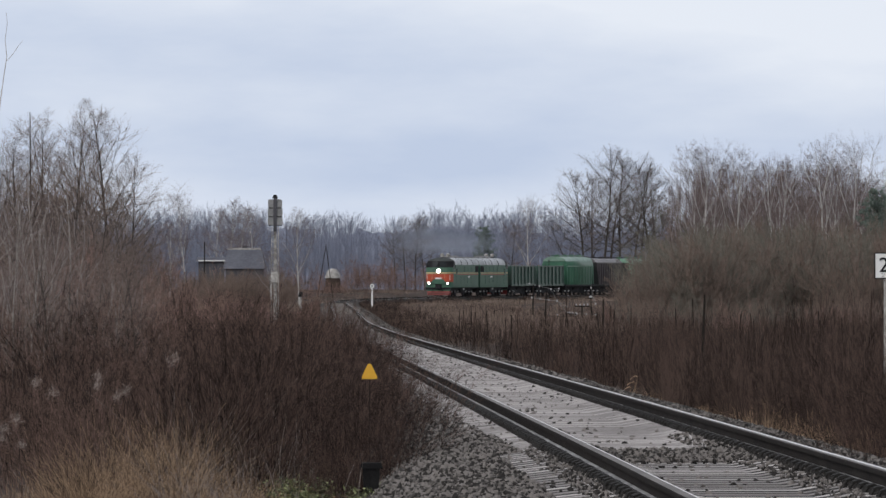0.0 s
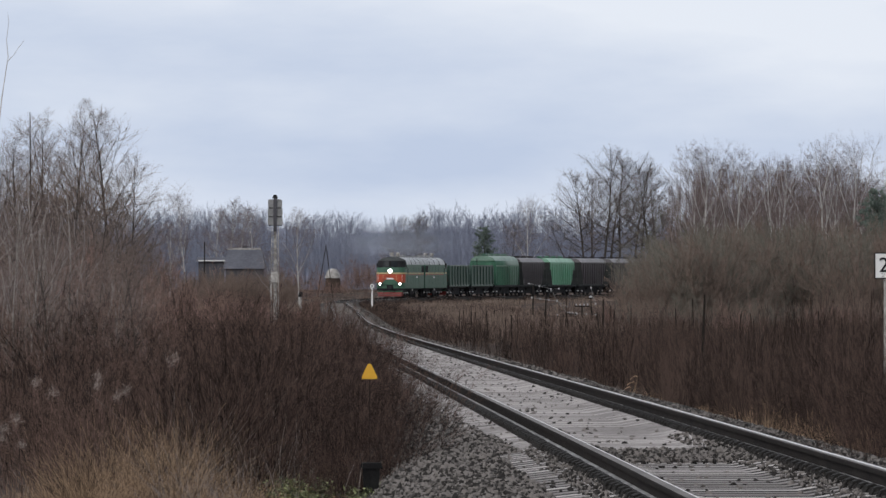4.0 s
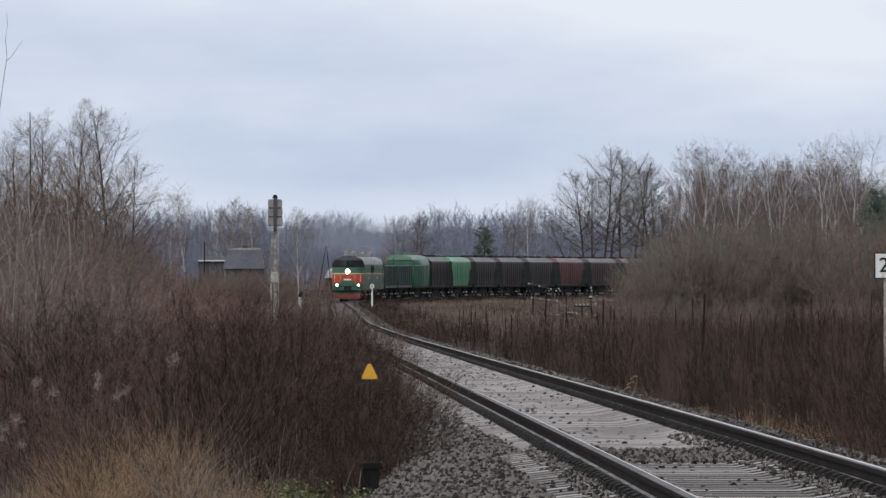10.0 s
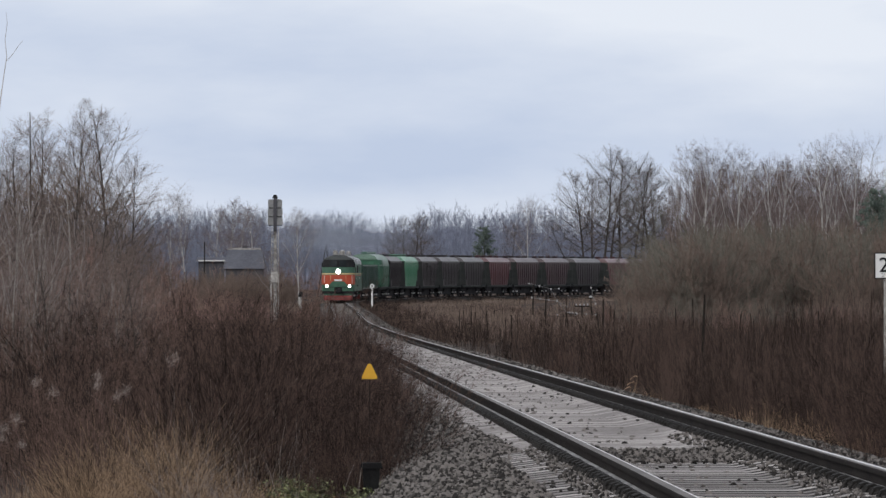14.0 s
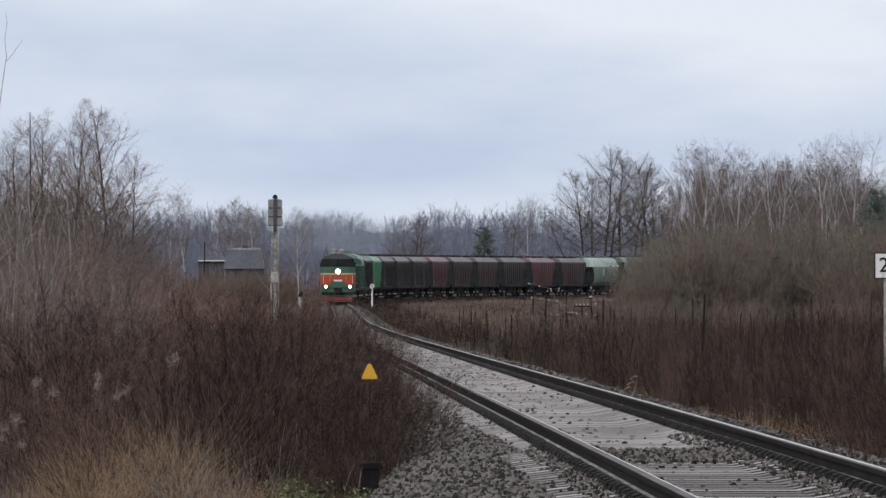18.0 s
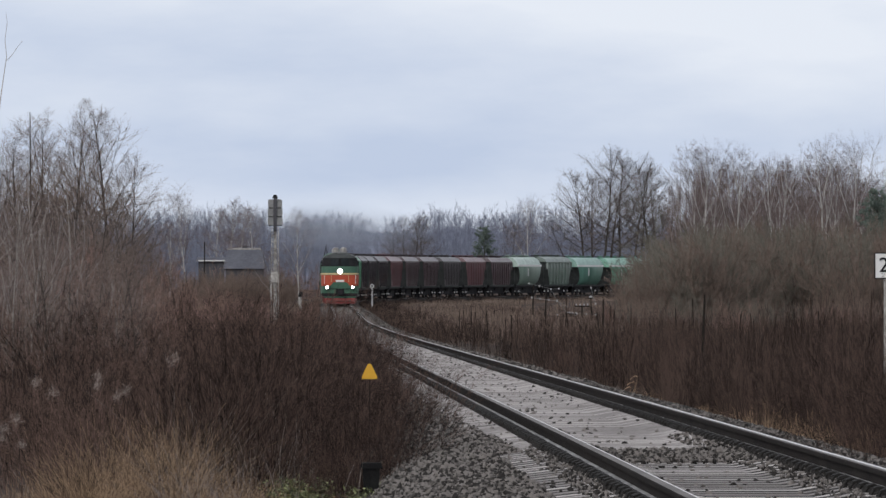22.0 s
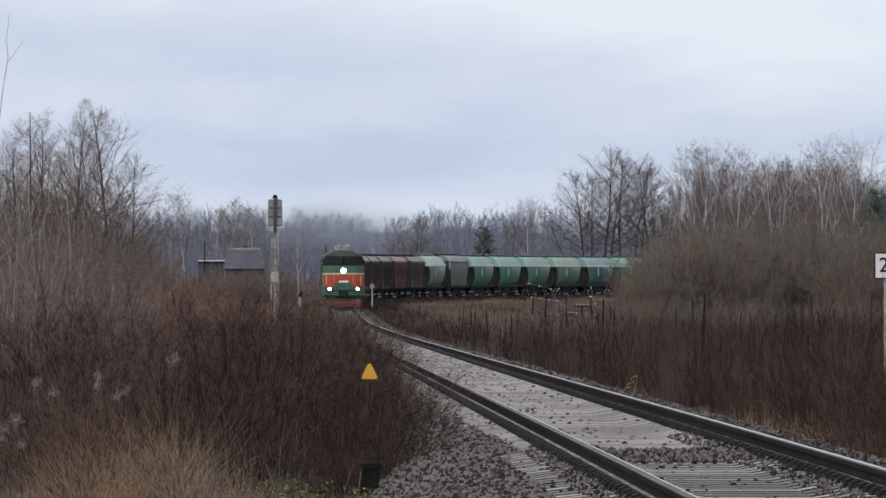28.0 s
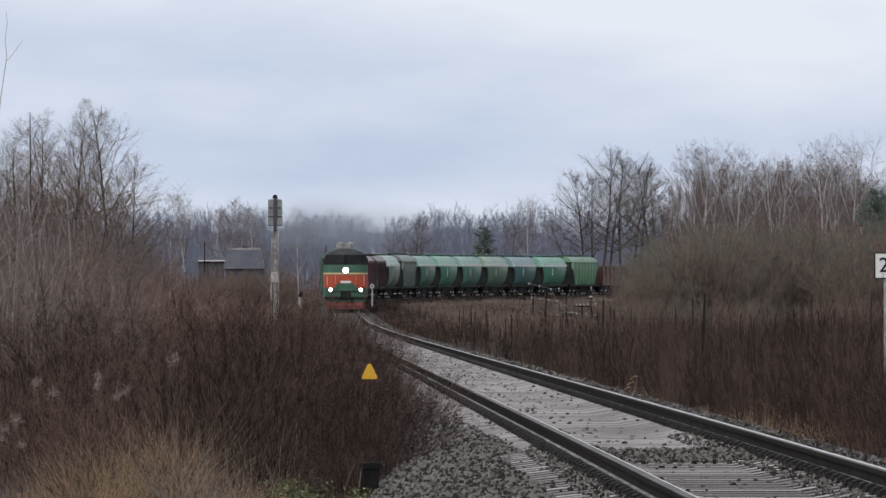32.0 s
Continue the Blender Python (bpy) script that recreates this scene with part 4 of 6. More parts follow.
rng = np.random.default_rng(11)
BIG = [tree("bare_tree", tree_meshes(30 + i, "big", 19, 0.24, M["dark_bark"], M["big_twig"], (17, 7, 5, 4), (0.33, 0.36, 0.30, 0.22, 0.10), (66, 30), 0.0085, 0.28, 0.05, 0.12, (0, 0), 5.0), "tall bare deciduous tree beside the line", "tree", "bare trees behind the train") for i in range(3)]
LEANER = tree("leaning_tree", tree_meshes(36, "leaner", 13, 0.18, M["dark_bark"], M["big_twig"], (11, 6, 5, 3), (0.32, 0.32, 0.18), (55, 28), 0.0085, 0.35, 0.05, 0.12, (-0.62, 0)), "bare tree leaning away from the others", "tree", "bare trees behind the train")
BIRCH = [tree("birch_tree", tree_meshes(40 + i, "birch", 13.5, 0.125, M["birch"], M["birch_twig"], (13, 8, 6, 4), (0.42, 0.38, 0.26, 0.12), (36, 20), 0.0068, 0.26, 0.055, 0.06), "slender bare birch with pale bark", "tree", "bare birches in the thicket") for i in range(4)]
SAP = [tree("young_tree", tree_meshes(50 + i, "sap", 10, 0.11, M["dark_bark"], M["twig"], (24, 8, 6, 4), (0.33, 0.34, 0.28, 0.19, 0.08), (56, 32), 0.0032, 0.12, 0.06, 0.08), "bare young tree with fine grey-brown twigs", "tree", "bare young trees by the line") for i in range(3)]
TILT = tree("young_tree", tree_meshes(59, "tilt", 9, 0.085, M["dark_bark"], M["twig"], (18, 8, 6, 4), (0.42, 0.36, 0.26, 0.10), (58, 36), 0.0032, 0.16, 0.05, 0.09, (0.13, 0)), "bare young tree leaning out of the grove", "tree", "bare young trees by the line")
WHITE = [tree("birch_tree", tree_meshes(46 + i, "white_birch", 13.5, 0.17, M["birch"], M["birch_twig"], (8, 7, 6, 4), (0.54, 0.44, 0.30, 0.14), (34, 20), 0.0058, 0.42, 0.05, 0.07, (0, 0), 5.0), "bare birch with a forked white trunk", "tree", "bare birches in the thicket") for i in range(3)]
# behind the train
for px, d, s in ((1036, 990, 0.86), (1050, 1005, 0.88), (1066, 985, 1.02), (1078, 1000, 0.98), (1098, 990, 0.98), (1120, 1010, 0.92), (1133, 1000, 0.94), (1150, 990, 0.95), (1168, 1010, 0.88), (1190, 1020, 0.78)):
    plant(BIG[int(rng.integers(3))], at_px(px, d), d, 0.98 * s, rng.uniform(0, 6.28))
plant(LEANER, at_px(1030, 985), 985, 0.85, 0.0)
# birches over the thicket
for px, d, s in ((1222, 650, 1.02), (1262, 650, 0.97), (1318, 650, 0.93), (1338, 660, 0.82), (1378, 650, 0.9), (1418, 650, 0.9), (1462, 645, 0.95), (1485, 650, 0.9), (1524, 650, 0.88), (1205, 680, 0.80), (1280, 670, 0.95), (1410, 670, 0.95), (1540, 670, 0.76), (1470, 680, 1.0), (1250, 690, 0.92), (1575, 660, 0.85)):
    plant(BIRCH[int(rng.integers(4))], at_px(px, d), d, 0.98 * s, rng.uniform(0, 6.28))
for px, d, s in ((1240, 600, 0.95), (1297, 590, 0.97), (1358, 585, 0.88), (1395, 600, 0.9), (1442, 590, 1.0), (1503, 595, 0.97), (1548, 600, 0.8), (1330, 610, 0.8), (1470, 610, 0.85)):
    plant(WHITE[int(rng.integers(3))], at_px(px, d), d, 0.93 * s, rng.uniform(0, 6.28))
# left grove
for px, top, d in ((190, 186, 300), (148, 197, 305), (164, 240, 320), (88, 238, 300), (66, 212, 310), (30, 240, 295), (8, 262, 300), (112, 262, 320), (128, 285, 290), (48, 285, 270), (210, 320, 280), (176, 330, 260), (-12, 250, 300), (100, 350, 240), (20, 370, 230), (150, 380, 235), (70, 390, 220), (232, 400, 270), (262, 420, 300), (130, 430, 200), (36, 440, 180), (196, 440, 210), (285, 440, 330), (5, 325, 285), (40, 318, 288), (62, 335, 282), (104, 325, 292), (24, 300, 310), (136, 320, 300)):
    x = at_px(px, d)
    plant(SAP[int(rng.integers(3))], x, d, (ZC + (516 - top) / 12400.0 * d - float(ground_z(x, d))) / (10.2 if top < 250 else 10.8), rng.uniform(0, 6.28))
plant(TILT, at_px(214, 300), 300, 0.84, 0.0)
plant(TILT, at_px(225, 320), 320, 0.62, 0.3)
DEAD = tagged(new("dead_tree"), "thin dead trunk standing up out of the grove", "tree")
dead_x = at_px(53, 300)
DEAD.matrix_basis = Matrix.Translation((dead_x, 300.0, float(ground_z(dead_x, 300))))
part("trunk", Shape().rod((0, 0, -0.2), (0.03, 0, 6.2), 0.05, 0.036, 8).rod((0.03, 0, 6.2), (0.0, 0, 9.75), 0.036, 0.016, 8), M["dark_bark"], DEAD)
for z, dx, dz in ((6.6, -0.55, 0.9), (7.4, 0.5, 0.8), (8.3, 0.35, 0.7)):
    part("bough", Shape().rod((0.02, 0, z), (dx, 0.1, z + dz), 0.014, 0.006, 5), M["dark_bark"], DEAD)
PALE = [tree("birch_sapling", tree_meshes(57 + i, "pale", 5, 0.026, M["sapling_bark"], M["birch_twig"], (9, 4, 3, 2), (0.40, 0.32, 0.12), (42, 26), 0.003, 0.18, 0.07, 0.09), "thin pale birch sapling in the brushwood", "tree", "birch saplings in the brushwood") for i in range(2)]
for px, d, s in ((62, 165, 0.95), (88, 150, 0.7), (22, 175, 0.9), (128, 170, 0.75), (246, 180, 0.6), (160, 190, 0.7), (205, 160, 0.5), (300, 200, 0.5)):
    plant(PALE[int(rng.integers(2))], at_px(px, d), d, s, rng.uniform(0, 6.28))
for i in range(12):
    px, d = -10 + 250 * rng.random(), rng.uniform(100, 150)
    if i % 4 == 1:
        plant(PALE[int(rng.integers(2))], at_px(px, d), d, rng.uniform(0.5, 0.75), rng.uniform(0, 6.28))
    else:
        plant(SAP[int(rng.integers(3))], at_px(px, d), d, rng.uniform(0.22, 0.30), rng.uniform(0, 6.28))
for px, d, size in ((12, 128, 0.66), (40, 140, 0.72), (70, 122, 0.6), (98, 135, 0.62), (-8, 118, 0.64), (122, 145, 0.55)):
    plant(PALE[int(rng.integers(2))], at_px(px, d), d, size, rng.uniform(0, 6.28))
# lone birches in the far field
for px, d, s in ((530, 620, 0.62), (455, 800, 0.7), (428, 820, 0.66), (480, 560, 0.36), (300, 660, 0.55), (384, 980, 0.8), (935, 930, 0.85), (405, 900, 0.8), (330, 820, 0.8)):
    plant(BIRCH[int(rng.integers(4))], at_px(px, d), d, s, rng.uniform(0, 6.28))

for px, d, s in ((735, 1050, 0.57), (718, 1060, 0.55), (752, 1060, 0.53), (700, 1080, 0.46), (905, 1080, 0.52)):
    plant(BIG[int(rng.integers(3))], at_px(px, d), d, s, rng.uniform(0, 6.28))

# willow thicket before the curve
WIL = [shrub(60 + i, "willow_shrub", "dense bare willow shrub with brown twigs", "willow thicket", 26, 5.4, 0.36, 0.02, [(11, 32, 0.42, 0.10), (9, 36, 0.55, 0.15)], 0.0105, M["willow" if i else "willow_green"], 0.7) for i in range(3)]
for i in range(95):
    u = rng.random()
    px = 1140 + 470 * u
    d = rng.uniform(420, 520)
    rise = 0.62 + 0.62 * min(1.0, (px - 1130) / 120)
    plant(WIL[0 if 1165 < px < 1310 and rng.random() < 0.6 else int(rng.integers(3))], at_px(px, d), d, rise * rng.uniform(0.8, 1.08), rng.uniform(0, 6.28))

for i in range(16):
    d = rng.uniform(420, 470)
    plant(WIL[int(rng.integers(3))], at_px(1122 + 65 * rng.random(), d), d, rng.uniform(0.45, 0.75), rng.uniform(0, 6.28))

# brown underwood inside the grove
for i in range(26):
    px, d = -15 + 275 * rng.random(), rng.uniform(250, 330)
    plant(WIL[1 + int(rng.integers(2))], at_px(px, d), d, rng.uniform(0.55, 0.85) * float(np.interp(px, [0, 180, 270], [1, 0.95, 0.5])), rng.uniform(0, 6.28))

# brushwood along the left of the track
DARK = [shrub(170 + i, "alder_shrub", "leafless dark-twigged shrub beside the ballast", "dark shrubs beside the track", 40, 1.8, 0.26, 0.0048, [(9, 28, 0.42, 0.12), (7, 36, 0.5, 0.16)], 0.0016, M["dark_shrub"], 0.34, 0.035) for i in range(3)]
BRUSH = [shrub(70 + i, "spirea_shrub", "leafless brown shrub beside the ballast", "brushwood beside the track", 34, 1.85, 0.30, 0.005, [(8, 30, 0.42, 0.12), (6, 38, 0.5, 0.16)], 0.0019, M["shrub"], 0.36, 0.03) for i in range(4)]
for i in range(100):
    d = 57 + 120 * rng.random() ** 1.7
    edge = float(line_x(d)) - 2.35
    left = at_px(-40, d)
    x = edge - (edge - left) * rng.random() ** 1.15
    s = rng.uniform(0.62, 1.08) * (1 + 0.0022 * (d - 60)) * (0.9 + 0.16 * math.sin(x * 2.1 + d * 0.3))
    if edge - x < 0.5:
        s *= 0.8
    if x > -1.5 and d < 62:
        d += 6
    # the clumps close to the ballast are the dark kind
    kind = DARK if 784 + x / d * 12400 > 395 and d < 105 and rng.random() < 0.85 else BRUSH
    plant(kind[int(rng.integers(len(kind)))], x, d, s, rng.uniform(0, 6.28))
for i in range(34):
    d = 66 + 85 * rng.random()
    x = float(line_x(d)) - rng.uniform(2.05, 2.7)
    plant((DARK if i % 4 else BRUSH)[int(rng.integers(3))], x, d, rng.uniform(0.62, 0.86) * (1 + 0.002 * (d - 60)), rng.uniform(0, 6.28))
for px, d, size in ((556, 104, 0.9), (572, 98, 0.86), (584, 108, 0.95), (596, 100, 0.84), (606, 94, 0.78), (614, 110, 0.86), (624, 96, 0.7), (566, 112, 0.98), (632, 104, 0.66), (646, 88, 0.62), (660, 82, 0.6)):
    plant(BRUSH[int(rng.integers(4))], at_px(px, d), d, size, rng.uniform(0, 6.28))
for i in range(30):
    d = 52 + 130 * rng.random() ** 1.4
    lo = float(line_x(d)) + 3.2
    x = lo + (at_px(1600, d) - lo) * rng.random()
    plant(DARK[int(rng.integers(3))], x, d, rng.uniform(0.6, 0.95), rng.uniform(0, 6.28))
for i in range(26):
    d = 58 + 26 * rng.random()
    px = 400 + 215 * rng.random()
    d = d + 8 if px > 540 else d
    x = min(at_px(px, d), float(line_x(d)) - 2.3)
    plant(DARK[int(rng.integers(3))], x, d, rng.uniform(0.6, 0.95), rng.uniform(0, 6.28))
for i in range(80):
    d = 56 + 110 * rng.random() ** 1.3
    lo = float(line_x(d)) + 3.0
    x = lo + (at_px(1600, d) - lo) * rng.random() ** 1.2
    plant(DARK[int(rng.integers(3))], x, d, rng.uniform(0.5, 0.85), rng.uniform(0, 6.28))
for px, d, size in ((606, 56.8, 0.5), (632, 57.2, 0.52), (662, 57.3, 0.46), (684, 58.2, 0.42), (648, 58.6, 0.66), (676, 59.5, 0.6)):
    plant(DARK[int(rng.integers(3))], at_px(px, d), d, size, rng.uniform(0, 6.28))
MID = [shrub(75 + i, "field_shrub", "leafless reddish-brown shrub in the rough field", "shrubs in the rough field", 24, 3.0, 0.32, 0.013, [(9, 30, 0.42, 0.12), (7, 38, 0.5, 0.16)], 0.0052, M["red_brush"], 0.5, 0.05) for i in range(3)]
for i in range(80):
    d = 185 + 330 * rng.random() ** 1.3
    edge = float(line_x(d)) - 4.0
    px_hi = 784 + edge / d * 12400
    px = -20 + (px_hi + 20) * rng.random()
    plant(MID[int(rng.integers(3))], at_px(px, d), d, rng.uniform(0.6, 0.95) * (1.25 if px < 300 else 0.8), rng.uniform(0, 6.28))
for i in range(34):
    d = rng.uniform(320, 410)
    if i % 3:
        plant(WIL[int(rng.integers(3))], at_px(1090 + 510 * (i + rng.random()) / 34, d), d, rng.uniform(0.26, 0.42), rng.uniform(0, 6.28))
    else:
        plant(MID[int(rng.integers(3))], at_px(1090 + 510 * (i + rng.random()) / 34, d), d, rng.uniform(0.4, 0.7), rng.uniform(0, 6.28))
# round shrubs and thickets of the far field
for px, d, s in ((640, 960, 1.7), (668, 980, 1.95), (690, 970, 1.6), (655, 990, 1.8), (625, 960, 1.2), (712, 990, 1.4), (560, 900, 1.2), (545, 760, 1.0), (505, 780, 1.2), (470, 790, 1.3), (440, 780, 1.1), (300, 700, 1.4), (285, 720, 1.7), (270, 690, 1.6), (325, 740, 1.2), (520, 800, 1.5), (600, 980, 1.1), (735, 1010, 1.5), (770, 1020, 1.2), (578, 868, 0.62), (589, 865, 0.6), (600, 870, 0.66), (612, 866, 0.55), (432, 700, 0.62), (462, 695, 0.7), (384, 705, 0.6), (352, 690, 0.55), (410, 690, 0.5), (500, 700, 0.6), (590, 870, 0.5), (575, 850, 0.6), (605, 900, 0.6), (900, 1060, 1.5), (935, 1060, 1.6), (880, 1080, 1.2), (965, 1040, 1.8), (990, 1050, 1.9), (1150, 1040, 1.8), (1110, 1050, 1.7), (1050, 1050, 1.7), (1020, 1050, 1.5), (810, 1070, 1.2)):
    plant(MID[int(rng.integers(3))], at_px(px, d), d, s, rng.uniform(0, 6.28))

# thicket before the farm buildings
for i in range(44):
    d, px = rng.uniform(660, 715), rng.uniform(335, 505)
    plant(WIL[1 + int(rng.integers(2))], at_px(px, d), d, rng.uniform(0.42, 0.68), rng.uniform(0, 6.28))


# ---- fir and far woods
def pine_mesh(seed, height):
    r = np.random.default_rng(seed)
    n = 170
    t = r.random(n) ** 0.9
    z = height * (0.30 + 0.70 * t)
    ln = (height * 0.185 * np.sqrt(np.clip(1 - t ** 2.0, 0, 1)) + 0.35) * r.uniform(0.4, 1.2, n)
    an = r.uniform(0, 6.283, n)
    p = np.stack([np.zeros(n), np.zeros(n), z], 1)
    d = unit(np.stack([np.cos(an), np.sin(an), r.normal(0.15, 0.2, n)], 1))
    pts, rad, seg = limbs(r, p, d, ln, np.full(n, 0.03), 3, 0.08, 0.1)
    q, e, l2, r2 = sprout(r, pts, rad, ln, 9, 50, 0.30, 0.3, 1.0, 0.03)
    p2, rd2, s2 = limbs(r, q, e, l2, r2, 1, 0.3, 0.1)
    q, e, l3, r3 = sprout(r, p2, rd2, l2 * 0 + 0.5, 6, 55, 0.6, 0.2, 1.0, 0.035)
    _, _, s3 = limbs(r, q, e, l3, r3, 1, 0.3, 0.1)
    return stick_mesh("pine_crown", np.concatenate([seg, s2]), M["fir"], s3)


FIR = tagged(new("pine_tree"), "grey-green pine standing among bare trees", "tree")
part("trunk", Shape().rod((0, 0, -0.2), (0, 0, 9.6), 0.16, 0.03), M["bark"], FIR)
part("crown", pine_mesh(3, 10.2), None, FIR)
plant(FIR, at_px(857, 1120), 1120, 1.0, 0.0)
plant(FIR, at_px(1553, 572), 572, 1.0, 1.0)
plant(FIR, at_px(1568, 580), 580, 0.9, 2.0)


def wood_mesh(seed, name, n, x0, x1, y0, y1, h0, h1, material, twigs, rt):
    r = np.random.default_rng(seed)
    p = np.stack([r.uniform(x0, x1, n), r.uniform(y0, y1, n), np.full(n, 0.6)], 1)
    h = r.uniform(h0, h1, n) * (1 + 0.06 * np.sin(p[:, 0] * 0.09) + 0.04 * np.sin(p[:, 0] * 0.31 + 2))
    pts, rad, seg = limbs(r, p, np.tile([[0, 0, 1.0]], (n, 1)), h, r.uniform(0.06, 0.12, n), 3, 0.1, 0.03, 0.15)
    a, b, c, e = sprout(r, pts, rad, h, twigs, 32, 0.30, 0.2, 0.4, rt)
    q, rd, s2 = limbs(r, a, b, c, e, 1, 0.15, 0.1)
    a, b, c, e = sprout(r, q, rd, c, 4, 38, 0.6, 0.1, 0.7, rt)
    _, _, s3 = limbs(r, a, b, c, e, 1, 0.1, 0.12)
    return stick_mesh(name, np.concatenate([seg, s2]), material, s3)


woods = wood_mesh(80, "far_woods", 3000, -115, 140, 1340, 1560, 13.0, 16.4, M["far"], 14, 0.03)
tagged(new("far_woods", woods), "distant bare woods, colour hazed blue-grey", "woods", kind="stuff")
# the dense inner mass of the woods, a wall in the same hazed colour
wx, wz = np.linspace(-190, 210, 3201), np.linspace(0, 1, 5)
WX, WZ = np.meshgrid(wx, wz)
wr = np.random.default_rng(4)
crest = sum(a * np.convolve(wr.normal(0, 1, len(wx) + k - 1), np.hanning(k) / math.sqrt(0.375 * k), "valid") for a, k in ((0.5, 90), (0.3, 28), (0.08, 6)))
top = 13.6 + 0.5 * np.sin(WX * 0.11) + 0.4 * np.sin(WX * 0.37 + 1) + crest[None] * (WZ > 0.9)
WY = 1505 + 60 * WZ + np.random.default_rng(6).normal(0, 0.22, WX.shape)
wv = np.stack([WX, WY, 0.4 + top * WZ], -1).reshape(-1, 3)
ci = (np.arange(4)[:, None] * 3201 + np.arange(3200)[None]).ravel()
tagged(new("wood_interior", quads_mesh("wood_interior", wv, np.stack([ci, ci + 1, ci + 3202, ci + 3201], 1), M["far"])), "solid inner mass of the distant woods, hazed blue-grey", "woods", kind="stuff")

tagged(new("thicket_wood", wood_mesh(82, "thicket_wood", 400, 25, 48, 700, 770, 9.0, 13.2, M["birch_twig"], 16, 0.012)), "dense purple-brown young wood behind the birches", "woods", kind="stuff")

# ---- dead weeds on the right of the line
def weed_mesh(seed, name, n, y0, y1, power, left, right, hgt, material, rad0):
    r = np.random.default_rng(seed)
    y = y0 + (y1 - y0) * r.random(n) ** power
    lo, hi = left(y), right(y)
    x = lo + (hi - lo) * r.random(n)
    k = max(8, n // 26)
    ci = r.integers(0, n, k)
    j = ci[r.integers(0, k, n)]
    gather = r.random(n) < 0.85
    spread = 0.13 * (y[j] / 60.0) ** 0.6
    x = np.where(gather, x[j] + r.normal(0, 1, n) * spread, x)
    y = np.where(gather, y[j] + r.normal(0, 2, n) * spread, y)
    x = np.maximum(x, left(y) + 0.1 * r.random(n)) if left(np.array([100.0]))[0] > -4 else np.minimum(x, right(y))
    tall = r.uniform(0.72, 1.22, n)
    tall = np.where(gather, tall[j], 0.9)
    p = np.stack([x, y, ground_z(x, y) - 0.05], 1)
    h = hgt * r.uniform(0.5, 1.08, n) * tall * np.interp(y, [60, 120, 200, 300, 450, 700], [1.05, 0.92, 0.78, 0.55, 0.45, 0.4])
    d = unit(np.stack([r.normal(0, 0.15, n), r.normal(0, 0.15, n), np.ones(n)], 1))
    rr = rad0 * (y / 60.0) ** 0.75
    pts, rad, seg = limbs(r, p, d, h, rr, 3, 0.03, 0.08, 0.4)
    a, b, c, e = sprout(r, pts, rad, h, 11, 36, 0.28, 0.2, 0.7, 0.0011)
    _, _, s2 = limbs(r, a, b, c, e, 1, 0.1, 0.05)
    return stick_mesh(name, seg, material, s2)


weeds = new("dead_weeds", weed_mesh(90, "dead_weeds", 15000, 46, 640, 2.2, lambda y: line_x(y) + 2.32, lambda y: np.maximum(at_px(1640, y), line_x(y) + 4), 1.65, M["weed"], 0.0021))
tagged(weeds, "tall dead brown weeds along the line", "weeds", kind="stuff")
pale = new("dry_grass", weed_mesh(91, "dry_grass", 5000, 260, 700, 1.0, lambda y: line_x(y) + 3.2, lambda y: np.maximum(at_px(1150, y), line_x(y) + 4), 1.5, M["field_grass"], 0.003))
tagged(pale, "pale dry grass in the rough field", "grass", kind="stuff")
fringe = new("verge_grass", weed_mesh(92, "verge_grass", 2600, 46, 120, 1.3, lambda y: line_x(y) + 2.4, lambda y: line_x(y) + 3.1, 0.34, M["straw"], 0.0022))
tagged(fringe, "short yellowed grass along the ballast edge", "grass", kind="stuff")
def strip_mesh(seed, name, n, s0, s1, o0, o1, h, material, r0):
    """Short grass along the line, between two distances from its middle."""
    r = np.random.default_rng(seed)
    s, off = r.uniform(s0, s1, n), r.uniform(o0, o1, n)
    p = lateral(off, s)
    p[:, 2] = np.maximum(p[:, 2] + bed_z(off), ground_z(p[:, 0], p[:, 1])) - 0.04
    d = unit(np.stack([r.normal(0, 0.16, n), r.normal(0, 0.16, n), np.ones(n)], 1))
    ln = h * r.uniform(0.4, 1.15, n) * (0.8 + 0.35 * np.sin(s * 0.31 + off) * np.sin(s * 0.11))
    pts, rad, seg = limbs(r, p, d, ln, np.full(n, r0), 1, 0, 0, 0.5)
    a, b, c, e = sprout(r, pts, rad, ln, 3, 30, 0.5, 0.2, 0.8, r0 * 0.7)
    _, _, tips = limbs(r, a, b, c, e, 1, 0.1, 0.05)
    return stick_mesh(name, seg, material, tips)


tagged(new("embankment_grass", strip_mesh(98, "embankment_grass", 11000, 250, 860, 2.0, 5.5, 0.6, M["weed"], 0.016)), "low brown grass on the curve's embankment", "grass", kind="stuff")
tagged(new("pale_embankment_grass", strip_mesh(99, "pale_embankment_grass", 12000, 300, 860, 4.0, 17.0, 0.5, M["field_grass"], 0.015)), "low pale dry grass below the curve", "grass", kind="stuff")
tagged(new("far_bank_grass", strip_mesh(100, "far_bank_grass", 7000, 250, 900, -7.0, -2.0, 0.5, M["field_grass"], 0.015)), "low dry grass behind the curve", "grass", kind="stuff")
left_far = new("field_weeds", weed_mesh(93, "field_weeds", 6000, 170, 620, 1.4, lambda y: at_px(-40, y), lambda y: line_x(y) - 3.2, 1.5, M["red_brush"], 0.0036))
tagged(left_far, "reddish-brown dead weeds of the rough field", "weeds", kind="stuff")


